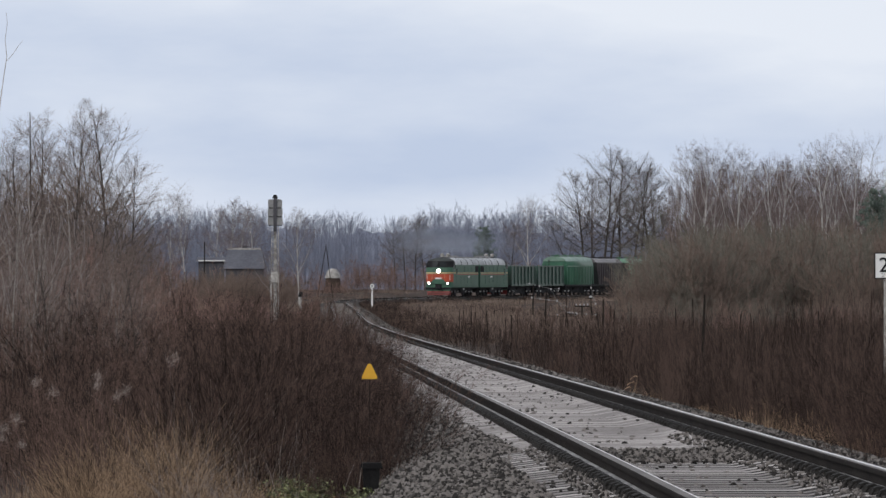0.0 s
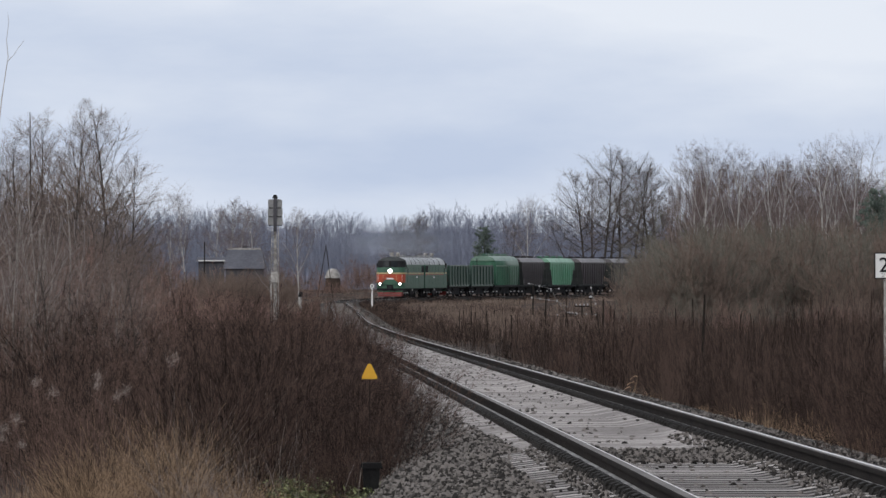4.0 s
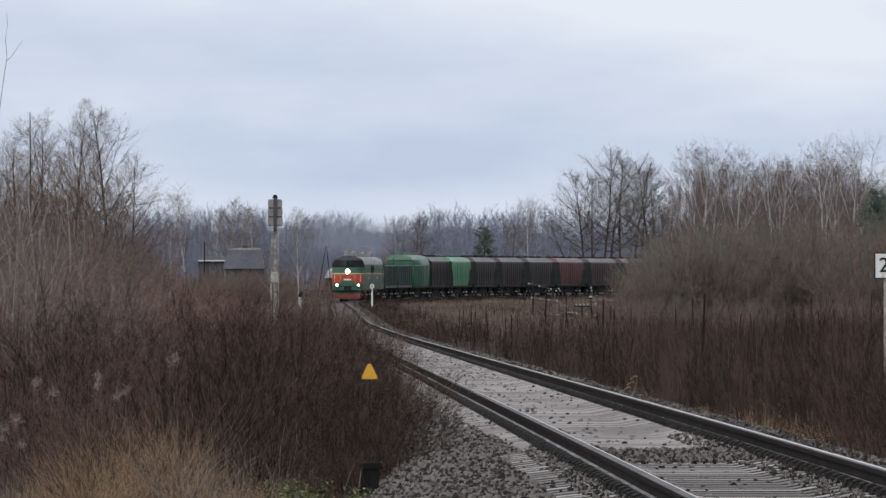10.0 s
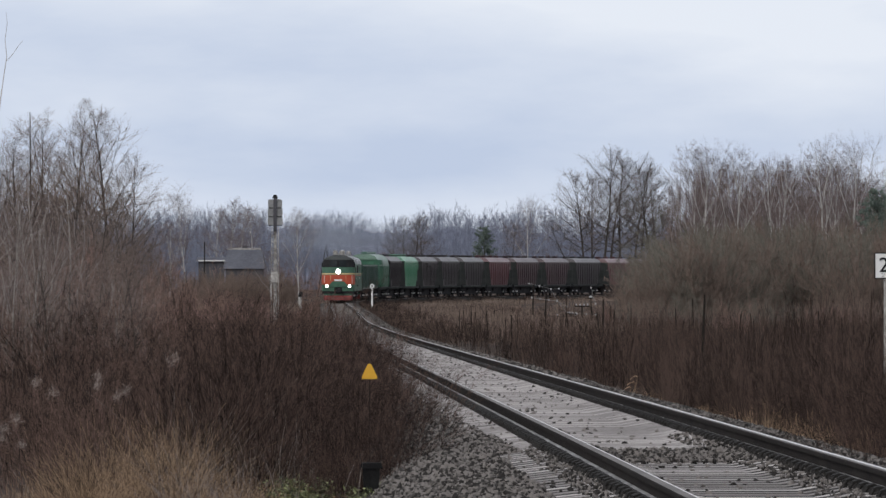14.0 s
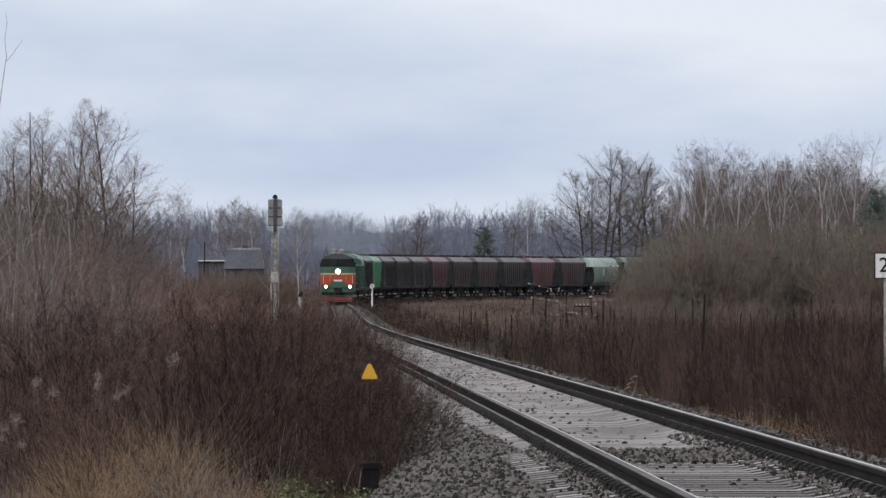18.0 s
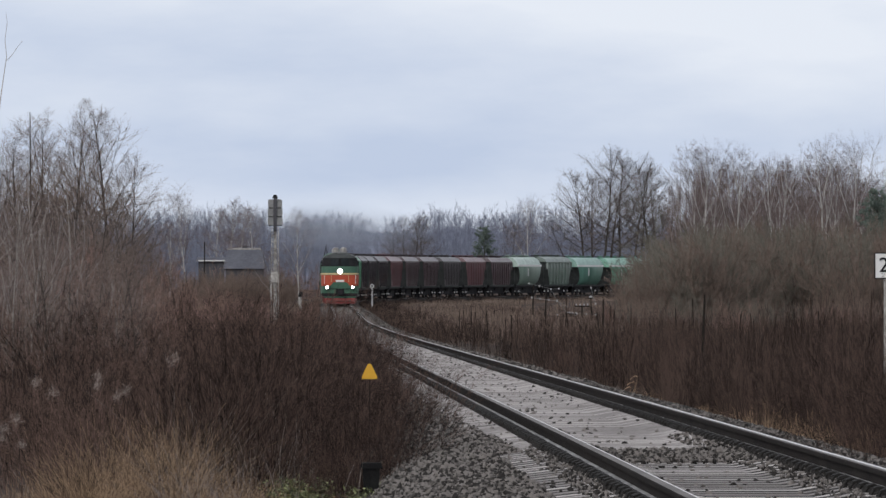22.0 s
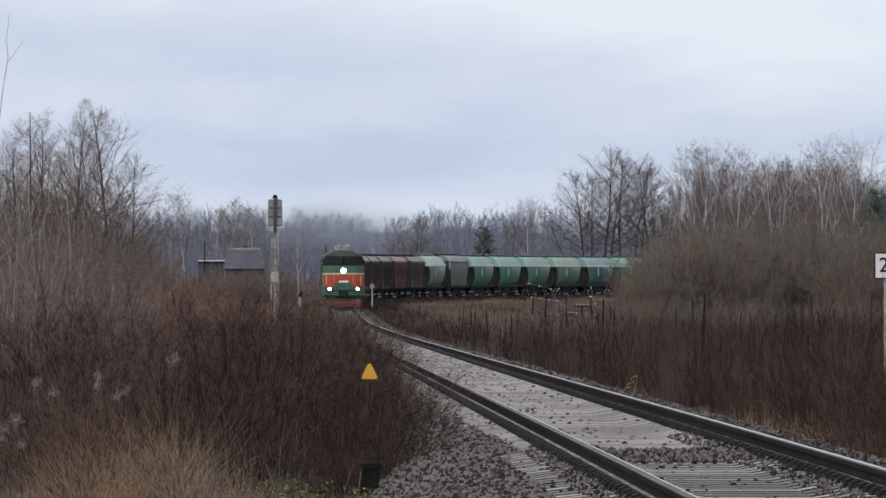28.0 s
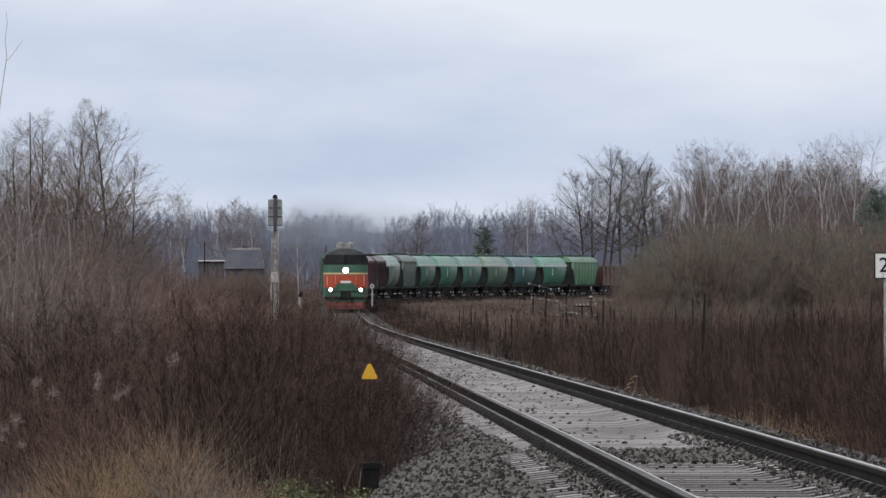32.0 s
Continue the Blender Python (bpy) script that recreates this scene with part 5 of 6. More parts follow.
def tuft_mesh(seed, name, n, x0, x1, y0, y1, h, material, r0, clump=0.25, flop=0.25):
    """Curved grass blades in clumps."""
    r = np.random.default_rng(seed)
    k = max(4, n // 60)
    c = np.stack([r.uniform(x0, x1, k), r.uniform(y0, y1, k)], 1)
    i = r.integers(0, k, n)
    xy = c[i] + r.normal(0, clump, (n, 2)) * np.array([0.5, 1.5])
    p = np.concatenate([xy, (ground_z(xy[:, 0], xy[:, 1]) - 0.03)[:, None]], 1)
    way = r.normal(0, flop, (k, 2))[i] * 0.6 + r.normal(0, flop, (n, 2)) * 0.7
    d = unit(np.concatenate([way, np.ones((n, 1))], 1))
    ln = h * r.uniform(0.5, 1.1, n) * r.uniform(0.45, 1.2, k)[i]
    pts, rad, seg = limbs(r, p, d, ln, np.full(n, r0), 5, -0.07, 0.15, 0.3)
    return stick_mesh(name, seg, material)


tagged(new("tan_grass", tuft_mesh(94, "tan_grass", 2900, -3.08, -1.95, 54, 57.5, 0.84, M["straw"], 0.0019, 0.15, 0.42)), "tangled tan dry grass below the bushes", "grass", kind="stuff")
tagged(new("low_tan_grass", tuft_mesh(194, "low_tan_grass", 4200, -3.5, -1.3, 53.5, 59, 0.42, M["straw"], 0.0017, 0.25, 0.5)), "low dry grass under the bushes", "grass", kind="stuff")
tagged(new("green_grass", tuft_mesh(95, "green_grass", 420, -1.55, -0.45, 55.5, 60.0, 0.34, M["grass"], 0.002, 0.11, 0.6)), "patch of low green grass beside the ballast", "grass", kind="stuff")
tagged(new("brown_stalks", tuft_mesh(96, "brown_stalks", 420, -3.6, -0.7, 54, 60, 1.1, M["plume"], 0.0015, 0.5, 0.4)), "thin pale broken weed stalks among the bushes", "weeds", kind="stuff")


tagged(new("broken_canes", tuft_mesh(196, "broken_canes", 70, -2.4, -0.9, 53.8, 56.0, 0.62, M["plume"], 0.0032, 0.3, 1.1)), "pale broken canes leaning in the grass", "weeds", kind="stuff")


def leaf_mesh(seed, name, n, x0, x1, y0, y1, h, material):
    """Low leafy weeds: small folded leaves along short stems."""
    r = np.random.default_rng(seed)
    k = n // 24
    c = np.stack([r.uniform(x0, x1, k), r.uniform(y0, y1, k)], 1)
    i = r.integers(0, k, n)
    tall = h * r.uniform(0.35, 1.0, k)
    p = np.concatenate([c[i] + r.normal(0, 0.035, (n, 2)), np.zeros((n, 1))], 1)
    p[:, 2] = ground_z(p[:, 0], p[:, 1]) + tall[i] * r.random(n) ** 0.7
    d = unit(np.concatenate([r.normal(0, 1, (n, 2)), r.normal(0.1, 0.45, (n, 1))], 1))
    side = unit(np.cross(d, np.array([[0, 0, 1.0]])))
    ln, wd = r.uniform(0.018, 0.05, (n, 1)), r.uniform(0.006, 0.013, (n, 1))
    up = np.cross(side, d) * wd * 0.6
    v = np.stack([p, p + d * ln * 0.45 + side * wd + up, p + d * ln, p + d * ln * 0.45, p + d * ln * 0.45 - side * wd + up], 1).reshape(-1, 3)
    b = np.arange(n)[:, None] * 5
    return quads_mesh(name, v, np.concatenate([b + np.array([[0, 1, 2, 3]]), b + np.array([[0, 3, 2, 4]])], 1).reshape(-1, 4), material)


tagged(new("leafy_weeds", leaf_mesh(101, "leafy_weeds", 1500, -1.42, -0.95, 55.2, 57.4, 0.30, M["leaf_green"])), "low green leafy weeds round the stub post", "weeds", kind="stuff")
tagged(new("leafy_weeds", leaf_mesh(107, "leafy_weeds", 1300, -0.76, -0.36, 54.6, 56.0, 0.25, M["leaf_green"])), "green leafy weeds close beside the stub post", "weeds", kind="stuff")
tagged(new("fallen_leaves", leaf_mesh(102, "fallen_leaves", 1500, -1.6, -0.1, 55.0, 58.5, 0.16, M["straw"])), "curled dry leaves caught in the weeds", "leaves", kind="stuff")
tagged(new("sprouts", leaf_mesh(103, "sprouts", 500, 2.9, 4.2, 58, 76, 0.22, M["leaf_green"])), "few small green sprouts under the dead weeds", "weeds", kind="stuff")


tagged(new("bend_grass", tuft_mesh(109, "bend_grass", 3200, -15.5, -4, 770, 980, 0.75, M["field_grass"], 0.018, 1.2, 0.6)), "tan dry grass beyond the bend", "grass", kind="stuff")
tagged(new("pale_litter", tuft_mesh(108, "pale_litter", 500, -17, -9.5, 640, 760, 0.7, M["plume"], 0.02, 0.8, 2.2)), "pale dry stalks lying at the bend", "weeds", kind="stuff")


def spires(seed, name, n, y0, y1, material):
    """Dead stalks with thick dark seed spikes, on the line's right."""
    r = np.random.default_rng(seed)
    y = y0 + (y1 - y0) * r.random(n) ** 1.5
    lo = line_x(y) + 2.7
    x = lo + (at_px(1600, y) - lo).clip(0.5) * r.random(n) ** 1.4
    p = np.stack([x, y, ground_z(x, y) - 0.05], 1)
    h = r.uniform(0.95, 2.0, n) * np.interp(y, [50, 120, 250], [1.0, 0.95, 0.75])
    grow = (y / 70.0) ** 0.6
    pts, rad, seg = limbs(r, p, unit(np.stack([r.normal(0, 0.05, n), r.normal(0, 0.05, n), np.ones(n)], 1)), h, 0.0042 * grow, 6, 0.02, 0.03, 0.7)
    seg[4 * n:, 6:8] *= 2.4
    a, b, c, e = sprout(r, pts[:, 3:], rad[:, 3:], h * 0.5, 26, 28, 0.10, 0.0, 1.0, 0.002)
    _, _, tips = limbs(r, a, b, c, e, 1, 0.2, 0.05)
    return stick_mesh(name, seg, material, tips)


tagged(new("seed_stalks", spires(104, "seed_stalks", 80, 58, 330, M["dark_stalk"])), "tall dark dead stalks with seed spikes", "weeds", kind="stuff")
tagged(new("side_grass", strip_mesh(105, "side_grass", 900, 30, 48, 2.2, 3.3, 0.42, M["straw"], 0.0015)), "tan dry grass at the foot of the dead weeds", "grass", kind="stuff")
tagged(new("shoulder_weeds", strip_mesh(106, "shoulder_weeds", 12000, 130, 640, -3.4, -1.85, 0.62, M["shrub"], 0.008)), "brown weeds growing over the ballast shoulder", "weeds", kind="stuff")


def goldenrod(seed):
    r = np.random.default_rng(seed)
    _, _, stem = limbs(r, np.zeros((1, 3)), np.array([[0.05, 0, 1.0]]), np.array([1.0]), np.array([0.0032]), 5, 0, 0.06, 0.6)
    tip = stem[-1, 3:6]
    n = 80
    p = tip + r.normal(0, 1, (n, 3)) * np.array([0.021, 0.021, 0.024])
    d = unit(r.normal(0, 1, (n, 3)) + np.array([0, 0, 0.6]))
    _, _, head = limbs(r, p, d, np.full(n, 0.03), np.full(n, 0.0017), 1, 0, 0)
    t = tagged(new("goldenrod"), "dead goldenrod stalk with a pale fluffy seed head", "weed", "goldenrod among the bushes")
    part("stem", stick_mesh("goldenrod_stem", stem, M["shrub"]), None, t)
    tagged(part("seed_head", stick_mesh("goldenrod_head", head, M["plume"]), None, t, "pale fluffy seed head"), kind="stuff")
    return t


plumes = [goldenrod(97 + i) for i in range(3)]
for i, (px, py, d) in enumerate(((35, 742, 53), (70, 678, 57), (235, 700, 58), (18, 775, 52), (164, 668, 59), (282, 632, 60), (84, 694, 57), (182, 684, 58), (228, 690, 58), (24, 758, 53), (44, 788, 53), (290, 640, 60))):
    x = at_px(px, d)
    top_z = ZC - (py - 516) / 12400.0 * d
    g = float(ground_z(x, d))
    proto = plumes[i % 3]
    m = Matrix.Translation((x, d, g)) @ Matrix.Rotation(rng.uniform(0, 6.28), 4, "Z") @ Matrix.Diagonal((1, 1, max(0.3, top_z - g), 1))
    if i < 3:
        proto.matrix_basis = m
    else:
        copy_thing(proto, Matrix.Identity(4)).matrix_basis = m

LEAF = tagged(new("curled_leaf"), "curled dry tan leaf stalk on the ballast edge", "leaf")
lx, ly = at_px(1119, 113), 113.0
LEAF.matrix_basis = Matrix.Translation((lx, ly, float(ground_z(lx, ly))))
for k, (dx, ht, bend) in enumerate(((0.0, 0.52, 0.6), (-0.05, 0.42, 0.75), (-0.09, 0.34, 0.5))):
    pts = [(dx + bend * 0.16 * math.sin(t * 3.4) * (0.3 + t), 0.02 * k, ht * math.sin(2.1 * t)) for t in (0, 0.15, 0.3, 0.45, 0.6, 0.75, 0.9, 1.0)]
    sh = Shape()
    for a, b in zip(pts[:-1], pts[1:]):
        sh.rod(a, b, 0.0065, 0.0055, 5)
    part("blade", sh, M["straw"], LEAF)

# ================= signs, signal, poles =================
def on_ground(x, y, dz=0.0):
    return Matrix.Translation((x, y, float(ground_z(x, y)) + dz))


# colour-light signal seen from behind
SIG = tagged(new("railway_signal"), "tall pale railway signal mast with grey signal head", "signal")
sx, sy = at_px(487, 400), 400.0
SIG.matrix_basis = on_ground(sx, sy)
sb = float(ground_z(sx, sy))
ht = ZC + (516 - 345) / 31.0 - sb
part("mast", Shape().rod((0, 0, -0.2), (0, 0, ht - 0.25), 0.115, 0.085, 10), M["mast"], SIG, "pale weathered concrete mast")
hz = ht - 1.85
for x in (-0.235, 0.235):
    for k in range(3):
        z0 = hz + 0.1 + k * 0.5
        q = 0.19 if k < 2 else 0.17
        part("backplate", Shape().loft([[(x - q, -0.2, z0 + 0.08), (x - q * 0.6, -0.2, z0), (x + q * 0.6, -0.2, z0), (x + q, -0.2, z0 + 0.08), (x + q, -0.2, z0 + 0.42), (x + q * 0.6, -0.2, z0 + 0.49), (x - q * 0.6, -0.2, z0 + 0.49), (x - q, -0.2, z0 + 0.42)],
                                         [(x - q, -0.14, z0 + 0.08), (x - q * 0.6, -0.14, z0), (x + q * 0.6, -0.14, z0), (x + q, -0.14, z0 + 0.08), (x + q, -0.14, z0 + 0.42), (x + q * 0.6, -0.14, z0 + 0.49), (x - q * 0.6, -0.14, z0 + 0.49), (x - q, -0.14, z0 + 0.42)]]), M["grey_metal"], SIG, "grey backplate")
        part("bracket", Shape().box(min(0, x * 1.7), max(0, x * 1.7), -0.24, -0.2, z0 - 0.03, z0 + 0.02), M["black"], SIG)
part("lamp_case", Shape().box(-0.095, 0.095, -0.30, -0.06, hz - 0.25, ht - 0.2), M["house_wood"], SIG, "dark weathered lamp case")
part("cap", Shape().loft([[(-0.17, -0.3, ht - 0.2), (0.17, -0.3, ht - 0.2), (0.17, 0.1, ht - 0.2), (-0.17, 0.1, ht - 0.2)], [(-0.08, -0.2, ht), (0.08, -0.2, ht), (0.08, 0.0, ht), (-0.08, 0.0, ht)]]), M["black"], SIG)
for dx in (-0.2, 0.2):
    part("ladder_rail", Shape().rod((dx, -0.45, 0.2), (dx * 0.9, -0.2, hz), 0.025, sides=6), M["mast"], SIG)
for k in range(14):
    z = 0.5 + k * (hz - 0.6) / 14
    part("rung", Shape().rod((-0.2, -0.43 + 0.22 * z / hz, z), (0.2, -0.43 + 0.22 * z / hz, z), 0.016, sides=5), M["mast"], SIG)
part("cable_box", Shape().box(-0.22, 0.22, -0.36, -0.1, 2.6, 3.2), M["mast"], SIG)
part("base", Shape().loft([[(-0.45, -0.45, -0.2), (0.45, -0.45, -0.2), (0.45, 0.45, -0.2), (-0.45, 0.45, -0.2)], [(-0.3, -0.3, 0.35), (0.3, -0.3, 0.35), (0.3, 0.3, 0.35), (-0.3, 0.3, 0.35)]]), M["concrete"], SIG)

# white marker post with a round head
POST = tagged(new("marker_post"), "slim white marker post with a round plate", "marker post")
px_, py_ = at_px(658.5, 600), 600.0
POST.matrix_basis = Matrix.Translation((px_, py_, ZC - (546 - 516) / 20.67 - 0.1))
part("post", Shape().rod((0, 0, -0.3), (0, 0, 1.95), 0.075, 0.07, 8), M["white"], POST)
part("plate", Shape().rod((0, -0.1, 2.0), (0, -0.04, 2.0), 0.19, 0.19, 16), M["white"], POST)
part("plate_mark", Shape().box(-0.05, 0.05, -0.115, -0.1, 1.92, 2.08), M["black"], POST)

# low post with a dark head beside the line
DWARF = tagged(new("dwarf_post"), "low pale post with a dark head beside the field", "post")
dx_, dy_ = at_px(532, 560), 560.0
DWARF.matrix_basis = on_ground(dx_, dy_)
dg = ZC - (517 - 516) / 22.1 - float(ground_z(dx_, dy_))
part("post", Shape().rod((0, 0, -0.2), (0, 0, dg - 0.35), 0.09, 0.08, 8), M["mast"], DWARF)
part("head", Shape().loft([[(-0.2, -0.2, dg - 0.4), (0.2, -0.2, dg - 0.4), (0.2, 0.2, dg - 0.4), (-0.2, 0.2, dg - 0.4)], [(-0.13, -0.15, dg), (0.13, -0.15, dg), (0.13, 0.15, dg), (-0.13, 0.15, dg)]]), M["black"], DWARF, "dark head")

# distance sign
NUM = tagged(new("distance_sign"), "white distance plate with a black figure on a post", "sign")
nx, ny = at_px(1570, 71), 71.0
NUM.matrix_basis = on_ground(nx, ny)
ng = float(ground_z(nx, ny))
zt, zb = ZC + (516 - 448) / 174.6 - ng, ZC + (516 - 493) / 174.6 - ng
hwid = 22 / 174.6
part("post", Shape().rod((0, 0.03, -0.2), (0, 0.03, zb + 0.12), 0.035, 0.035, 10), M["mast"], NUM, "pale bluish post")
part("plate", Shape().box(-hwid, hwid, -0.012, 0.0, zb, zt), M["white"], NUM)
for a, b_, c_, d_ in ((-hwid, hwid, zb - 0.004, zb + 0.006), (-hwid, hwid, zt - 0.006, zt + 0.004), (-hwid - 0.004, -hwid + 0.006, zb, zt), (hwid - 0.006, hwid + 0.004, zb, zt)):
    part("plate_edge", Shape().box(a, b_, -0.016, 0.002, c_, d_), M["black"], NUM)
fc = bpy.data.curves.new("figure", "FONT")
fc.body, fc.size, fc.extrude, fc.align_x, fc.align_y = "2", 0.215, 0.002, "CENTER", "CENTER"
fc.materials.append(M["black"])
fob = new("figure", fc)
fob.parent = NUM
fob.matrix_basis = pose(-hwid + 0.092, -0.017, (zt + zb) / 2, 90, 0, 0)

# yellow triangle on a rod in a black socket
TRI = tagged(new("track_marker"), "small yellow triangle marker on a thin rod", "marker")
tx, ty = at_px(654, 57.6), 57.6
tg = float(ground_z(tx, ty))
TRI.matrix_basis = Matrix.Translation((tx, ty, tg))
za, zb2 = ZC - (644 - 516) / 215.3 - tg, ZC - (671 - 516) / 215.3 - tg
part("rod", Shape().rod((0, 0, 0), (0, 0, zb2 + 0.05), 0.0036, sides=8), M["old_wood"], TRI)
tri = [(-0.061, zb2), (0.061, zb2), (0.063, zb2 + 0.02), (0.016, za - 0.006), (0.006, za), (-0.006, za), (-0.016, za - 0.006), (-0.063, zb2 + 0.02)]
part("triangle", Shape().loft([[(x, -0.02, z) for x, z in tri], [(x, -0.012, z) for x, z in tri]]), M["yellow"], TRI, "yellow triangular plate")
SOCK = tagged(new("cable_socket"), "black plastic stub post standing in the grass", "stub post")
SOCK.matrix_basis = Matrix.Translation((at_px(657, 55.6), 55.6, ZC - (858 - 516) / 223.0))
part("stub", Shape().loft([[(-0.045, -0.045, -0.25), (0.045, -0.045, -0.25), (0.045, 0.045, -0.25), (-0.045, 0.045, -0.25)], [(-0.07, -0.068, 0.13), (0.07, -0.068, 0.13), (0.07, 0.068, 0.13), (-0.07, 0.068, 0.13)]]), M["plastic_black"], SOCK)
part("cap", Shape().loft([[(-0.088, -0.08, 0.13), (0.088, -0.08, 0.13), (0.088, 0.08, 0.13), (-0.088, 0.08, 0.13)], [(-0.08, -0.075, 0.175), (0.08, -0.075, 0.175), (0.08, 0.075, 0.175), (-0.08, 0.075, 0.175)]]), M["plastic_black"], SOCK)

# old stakes in the weeds
def stake(px, d, py0, py1, r):
    x = at_px(px, d)
    s = tagged(new("wooden_stake"), "dark weathered wooden stake among dead weeds", "stake", "stakes among the weeds")
    g = float(ground_z(x, d))
    s.matrix_basis = Matrix.Translation((x, d, g))
    top_z = ZC - (py0 - 516) / 12400.0 * d - g
    rr = np.random.default_rng(int(px))
    a = Vector((rr.normal(0, 0.02), 0, -0.2))
    b_ = Vector((rr.normal(0, 0.03), 0, top_z * 0.6))
    c_ = Vector((rr.normal(0, 0.04), 0, top_z))
    part("shaft", Shape().rod(a, b_, r, r * 0.9, 7).rod(b_, c_, r * 0.9, r * 0.55, 7), M["old_wood"], s)


for px, d, py0, r in ((1247, 103, 522, 0.026), (1066, 150, 530, 0.03), (1059, 152, 550, 0.02), (1196, 114, 546, 0.017), (1153, 138, 562, 0.014), (1452, 88, 550, 0.013), (1550, 86, 572, 0.013), (835, 290, 541, 0.03), (813, 300, 548, 0.024), (862, 280, 552, 0.022), (1102, 146, 577, 0.014), (905, 240, 558, 0.02), (1335, 104, 566, 0.01)):
    stake(px, d, py0, py0 + 60, r)

# broken telegraph line
def telegraph(px, d, py0, py1, lean, arm, label):
    k = 12400.0 / d
    x = at_px(px, d)
    z0, z1 = ZC - (py1 - 516) / k, ZC - (py0 - 516) / k
    t = tagged(new("telegraph_pole"), label, "telegraph pole", "broken telegraph line")
    t.matrix_basis = Matrix.Translation((x, d, z0)) @ Matrix.Rotation(radians(lean), 4, "Y")
    h = z1 - z0
    part("pole", Shape().rod((0, 0, -0.8), (0, 0, h), 0.085 if arm and py0 < 520 else 0.05, 0.07 if arm and py0 < 520 else 0.04, 9), M["old_wood"], t)
    if arm:
        part("crossarm", Shape().box(-arm, arm, -0.04, 0.04, h - 0.08, h), M["old_wood"], t)
        for i in range(4):
            xx = -arm + 0.12 + i * (2 * arm - 0.24) / 3
            part("insulator", Shape().rod((xx, 0, h), (xx, 0, h + 0.12), 0.045, 0.03, 8), M["porcelain"], t, "white porcelain insulator")


telegraph(964, 470, 516, 566, 4, 0.0, "broken dark telegraph pole leaning in the weeds")
telegraph(943, 472, 503, 560, 1, 0.0, "thin pale broken telegraph pole")
telegraph(1030, 440, 541, 580, 0, 0.48, "broken telegraph pole with a dark crossarm")
telegraph(1047, 445, 527, 570, -2, 0.18, "short broken telegraph pole")
telegraph(563, 810, 432, 518, 9.5, 0, "leaning old telegraph pole")
telegraph(588, 812, 438, 518, -7.5, 0, "strut of an old telegraph pole")
telegraph(994, 455, 559, 572, 0, 0.98, "fallen telegraph crossarm with insulators")
telegraph(1010, 452, 555, 572, 3, 0.4, "broken crossarm lying across the weeds")


def wire_run(run, d):
    """A sagging wire with an insulator at each bend."""
    w = tagged(new("fallen_wire"), "fallen line wire strung with white insulators", "wire", "fallen wires")
    k = 12400.0 / d
    at = [(at_px(a, d), d, ZC - (b - 516) / k) for a, b in run]
    for A, B in zip(at[:-1], at[1:]):
        part("wire", Shape().rod(A, B, 0.010, sides=5), M["grey_metal"], w)
    for q in at:
        part("insulator", Shape().rod((q[0], d - 0.1, q[2] - 0.055), (q[0], d - 0.1, q[2] + 0.055), 0.052, 0.036, 8), M["porcelain"], w, "white porcelain insulator")


wire_run([(936, 502), (955, 506), (975, 512), (989, 511)], 462)
wire_run([(941, 527), (956, 529), (971, 531), (986, 533), (1003, 543)], 458)
wire_run([(975, 512), (986, 532), (1003, 553), (1021, 555), (1038, 556), (1055, 557)], 450)
wire_run([(1046, 509), (1050, 528), (1054, 538)], 447)

# ================= farm buildings =================
def house(px0, px1, d, py_ridge, py_eave, deep, label, ridge_cut, name="farmhouse"):
    k = 12400.0 / d
    x0, x1 = at_px(px0, d), at_px(px1, d)
    g = float(ground_z((x0 + x1) / 2, d))
    h = tagged(new(name), label, "house")
    h.matrix_basis = Matrix.Translation(((x0 + x1) / 2, d, g))
    w2, ze, zr = (x1 - x0) / 2, ZC + (516 - py_eave) / k - g, ZC + (516 - py_ridge) / k - g
    part("wall", Shape().box(-w2 + 0.3, w2 - 0.3, 0.3, deep - 0.3, -0.3, ze), M["house_wood"], h)
    c = ridge_cut * w2
    sh = Shape().loft([[(-w2, 0, ze), (w2, 0, ze), (w2, deep, ze), (-w2, deep, ze)], [(-w2 + c, deep / 2 - 0.05, zr), (w2 - c, deep / 2 - 0.05, zr), (w2 - c, deep / 2 + 0.05, zr), (-w2 + c, deep / 2 + 0.05, zr)]])
    part("roof", sh, M["hazed_tar_roof"], h, "tarred roof, colour paled blue-grey for haze")
    return h, w2, ze, zr, deep


H1, w2, ze, zr, dp = house(394, 470, 720, 441, 476, 6.0, "dark old farmhouse with a tarred roof", 0.22)
part("ridge_cap", Shape().box(-w2 * 0.8, w2 * 0.75, dp / 2 - 0.12, dp / 2 + 0.12, zr - 0.05, zr + 0.12), M["mast"], H1, "pale metal ridge cap")
part("chimney", Shape().box(-0.25, 0.25, dp / 2 + 0.3, dp / 2 + 0.8, zr - 0.8, zr + 0.3), M["house_wood"], H1)
H2, w2, ze, zr, dp = house(346, 400, 735, 455, 463, 4.0, "low dark shed with a pale eave", 0.1, "shed")
part("eave_board", Shape().box(-w2 + 0.3, w2 - 0.1, -0.08, 0.04, ze + 0.02, ze + 0.13), M["white"], H2, "white eave board")
LP = tagged(new("chimney_pole"), "thin dark pole beside the shed", "pole")
LP.matrix_basis = on_ground(at_px(362, 728), 728.0)
part("shaft", Shape().rod((0, 0, -0.3), (0, 0, 6.2), 0.07, 0.06, 7), M["old_wood"], LP)
STACK = tagged(new("covered_haystack"), "pale sheeted haystack in the far field", "haystack")
STACK.matrix_basis = on_ground(at_px(589, 880), 880.0)
def heap(rings):
    return Shape().loft([[(q * math.cos(a) * (1 + 0.06 * math.sin(3 * a)), 0.9 * q * math.sin(a), z) for a in (2 * math.pi * k / 18 for k in range(18))] for q, z in rings])


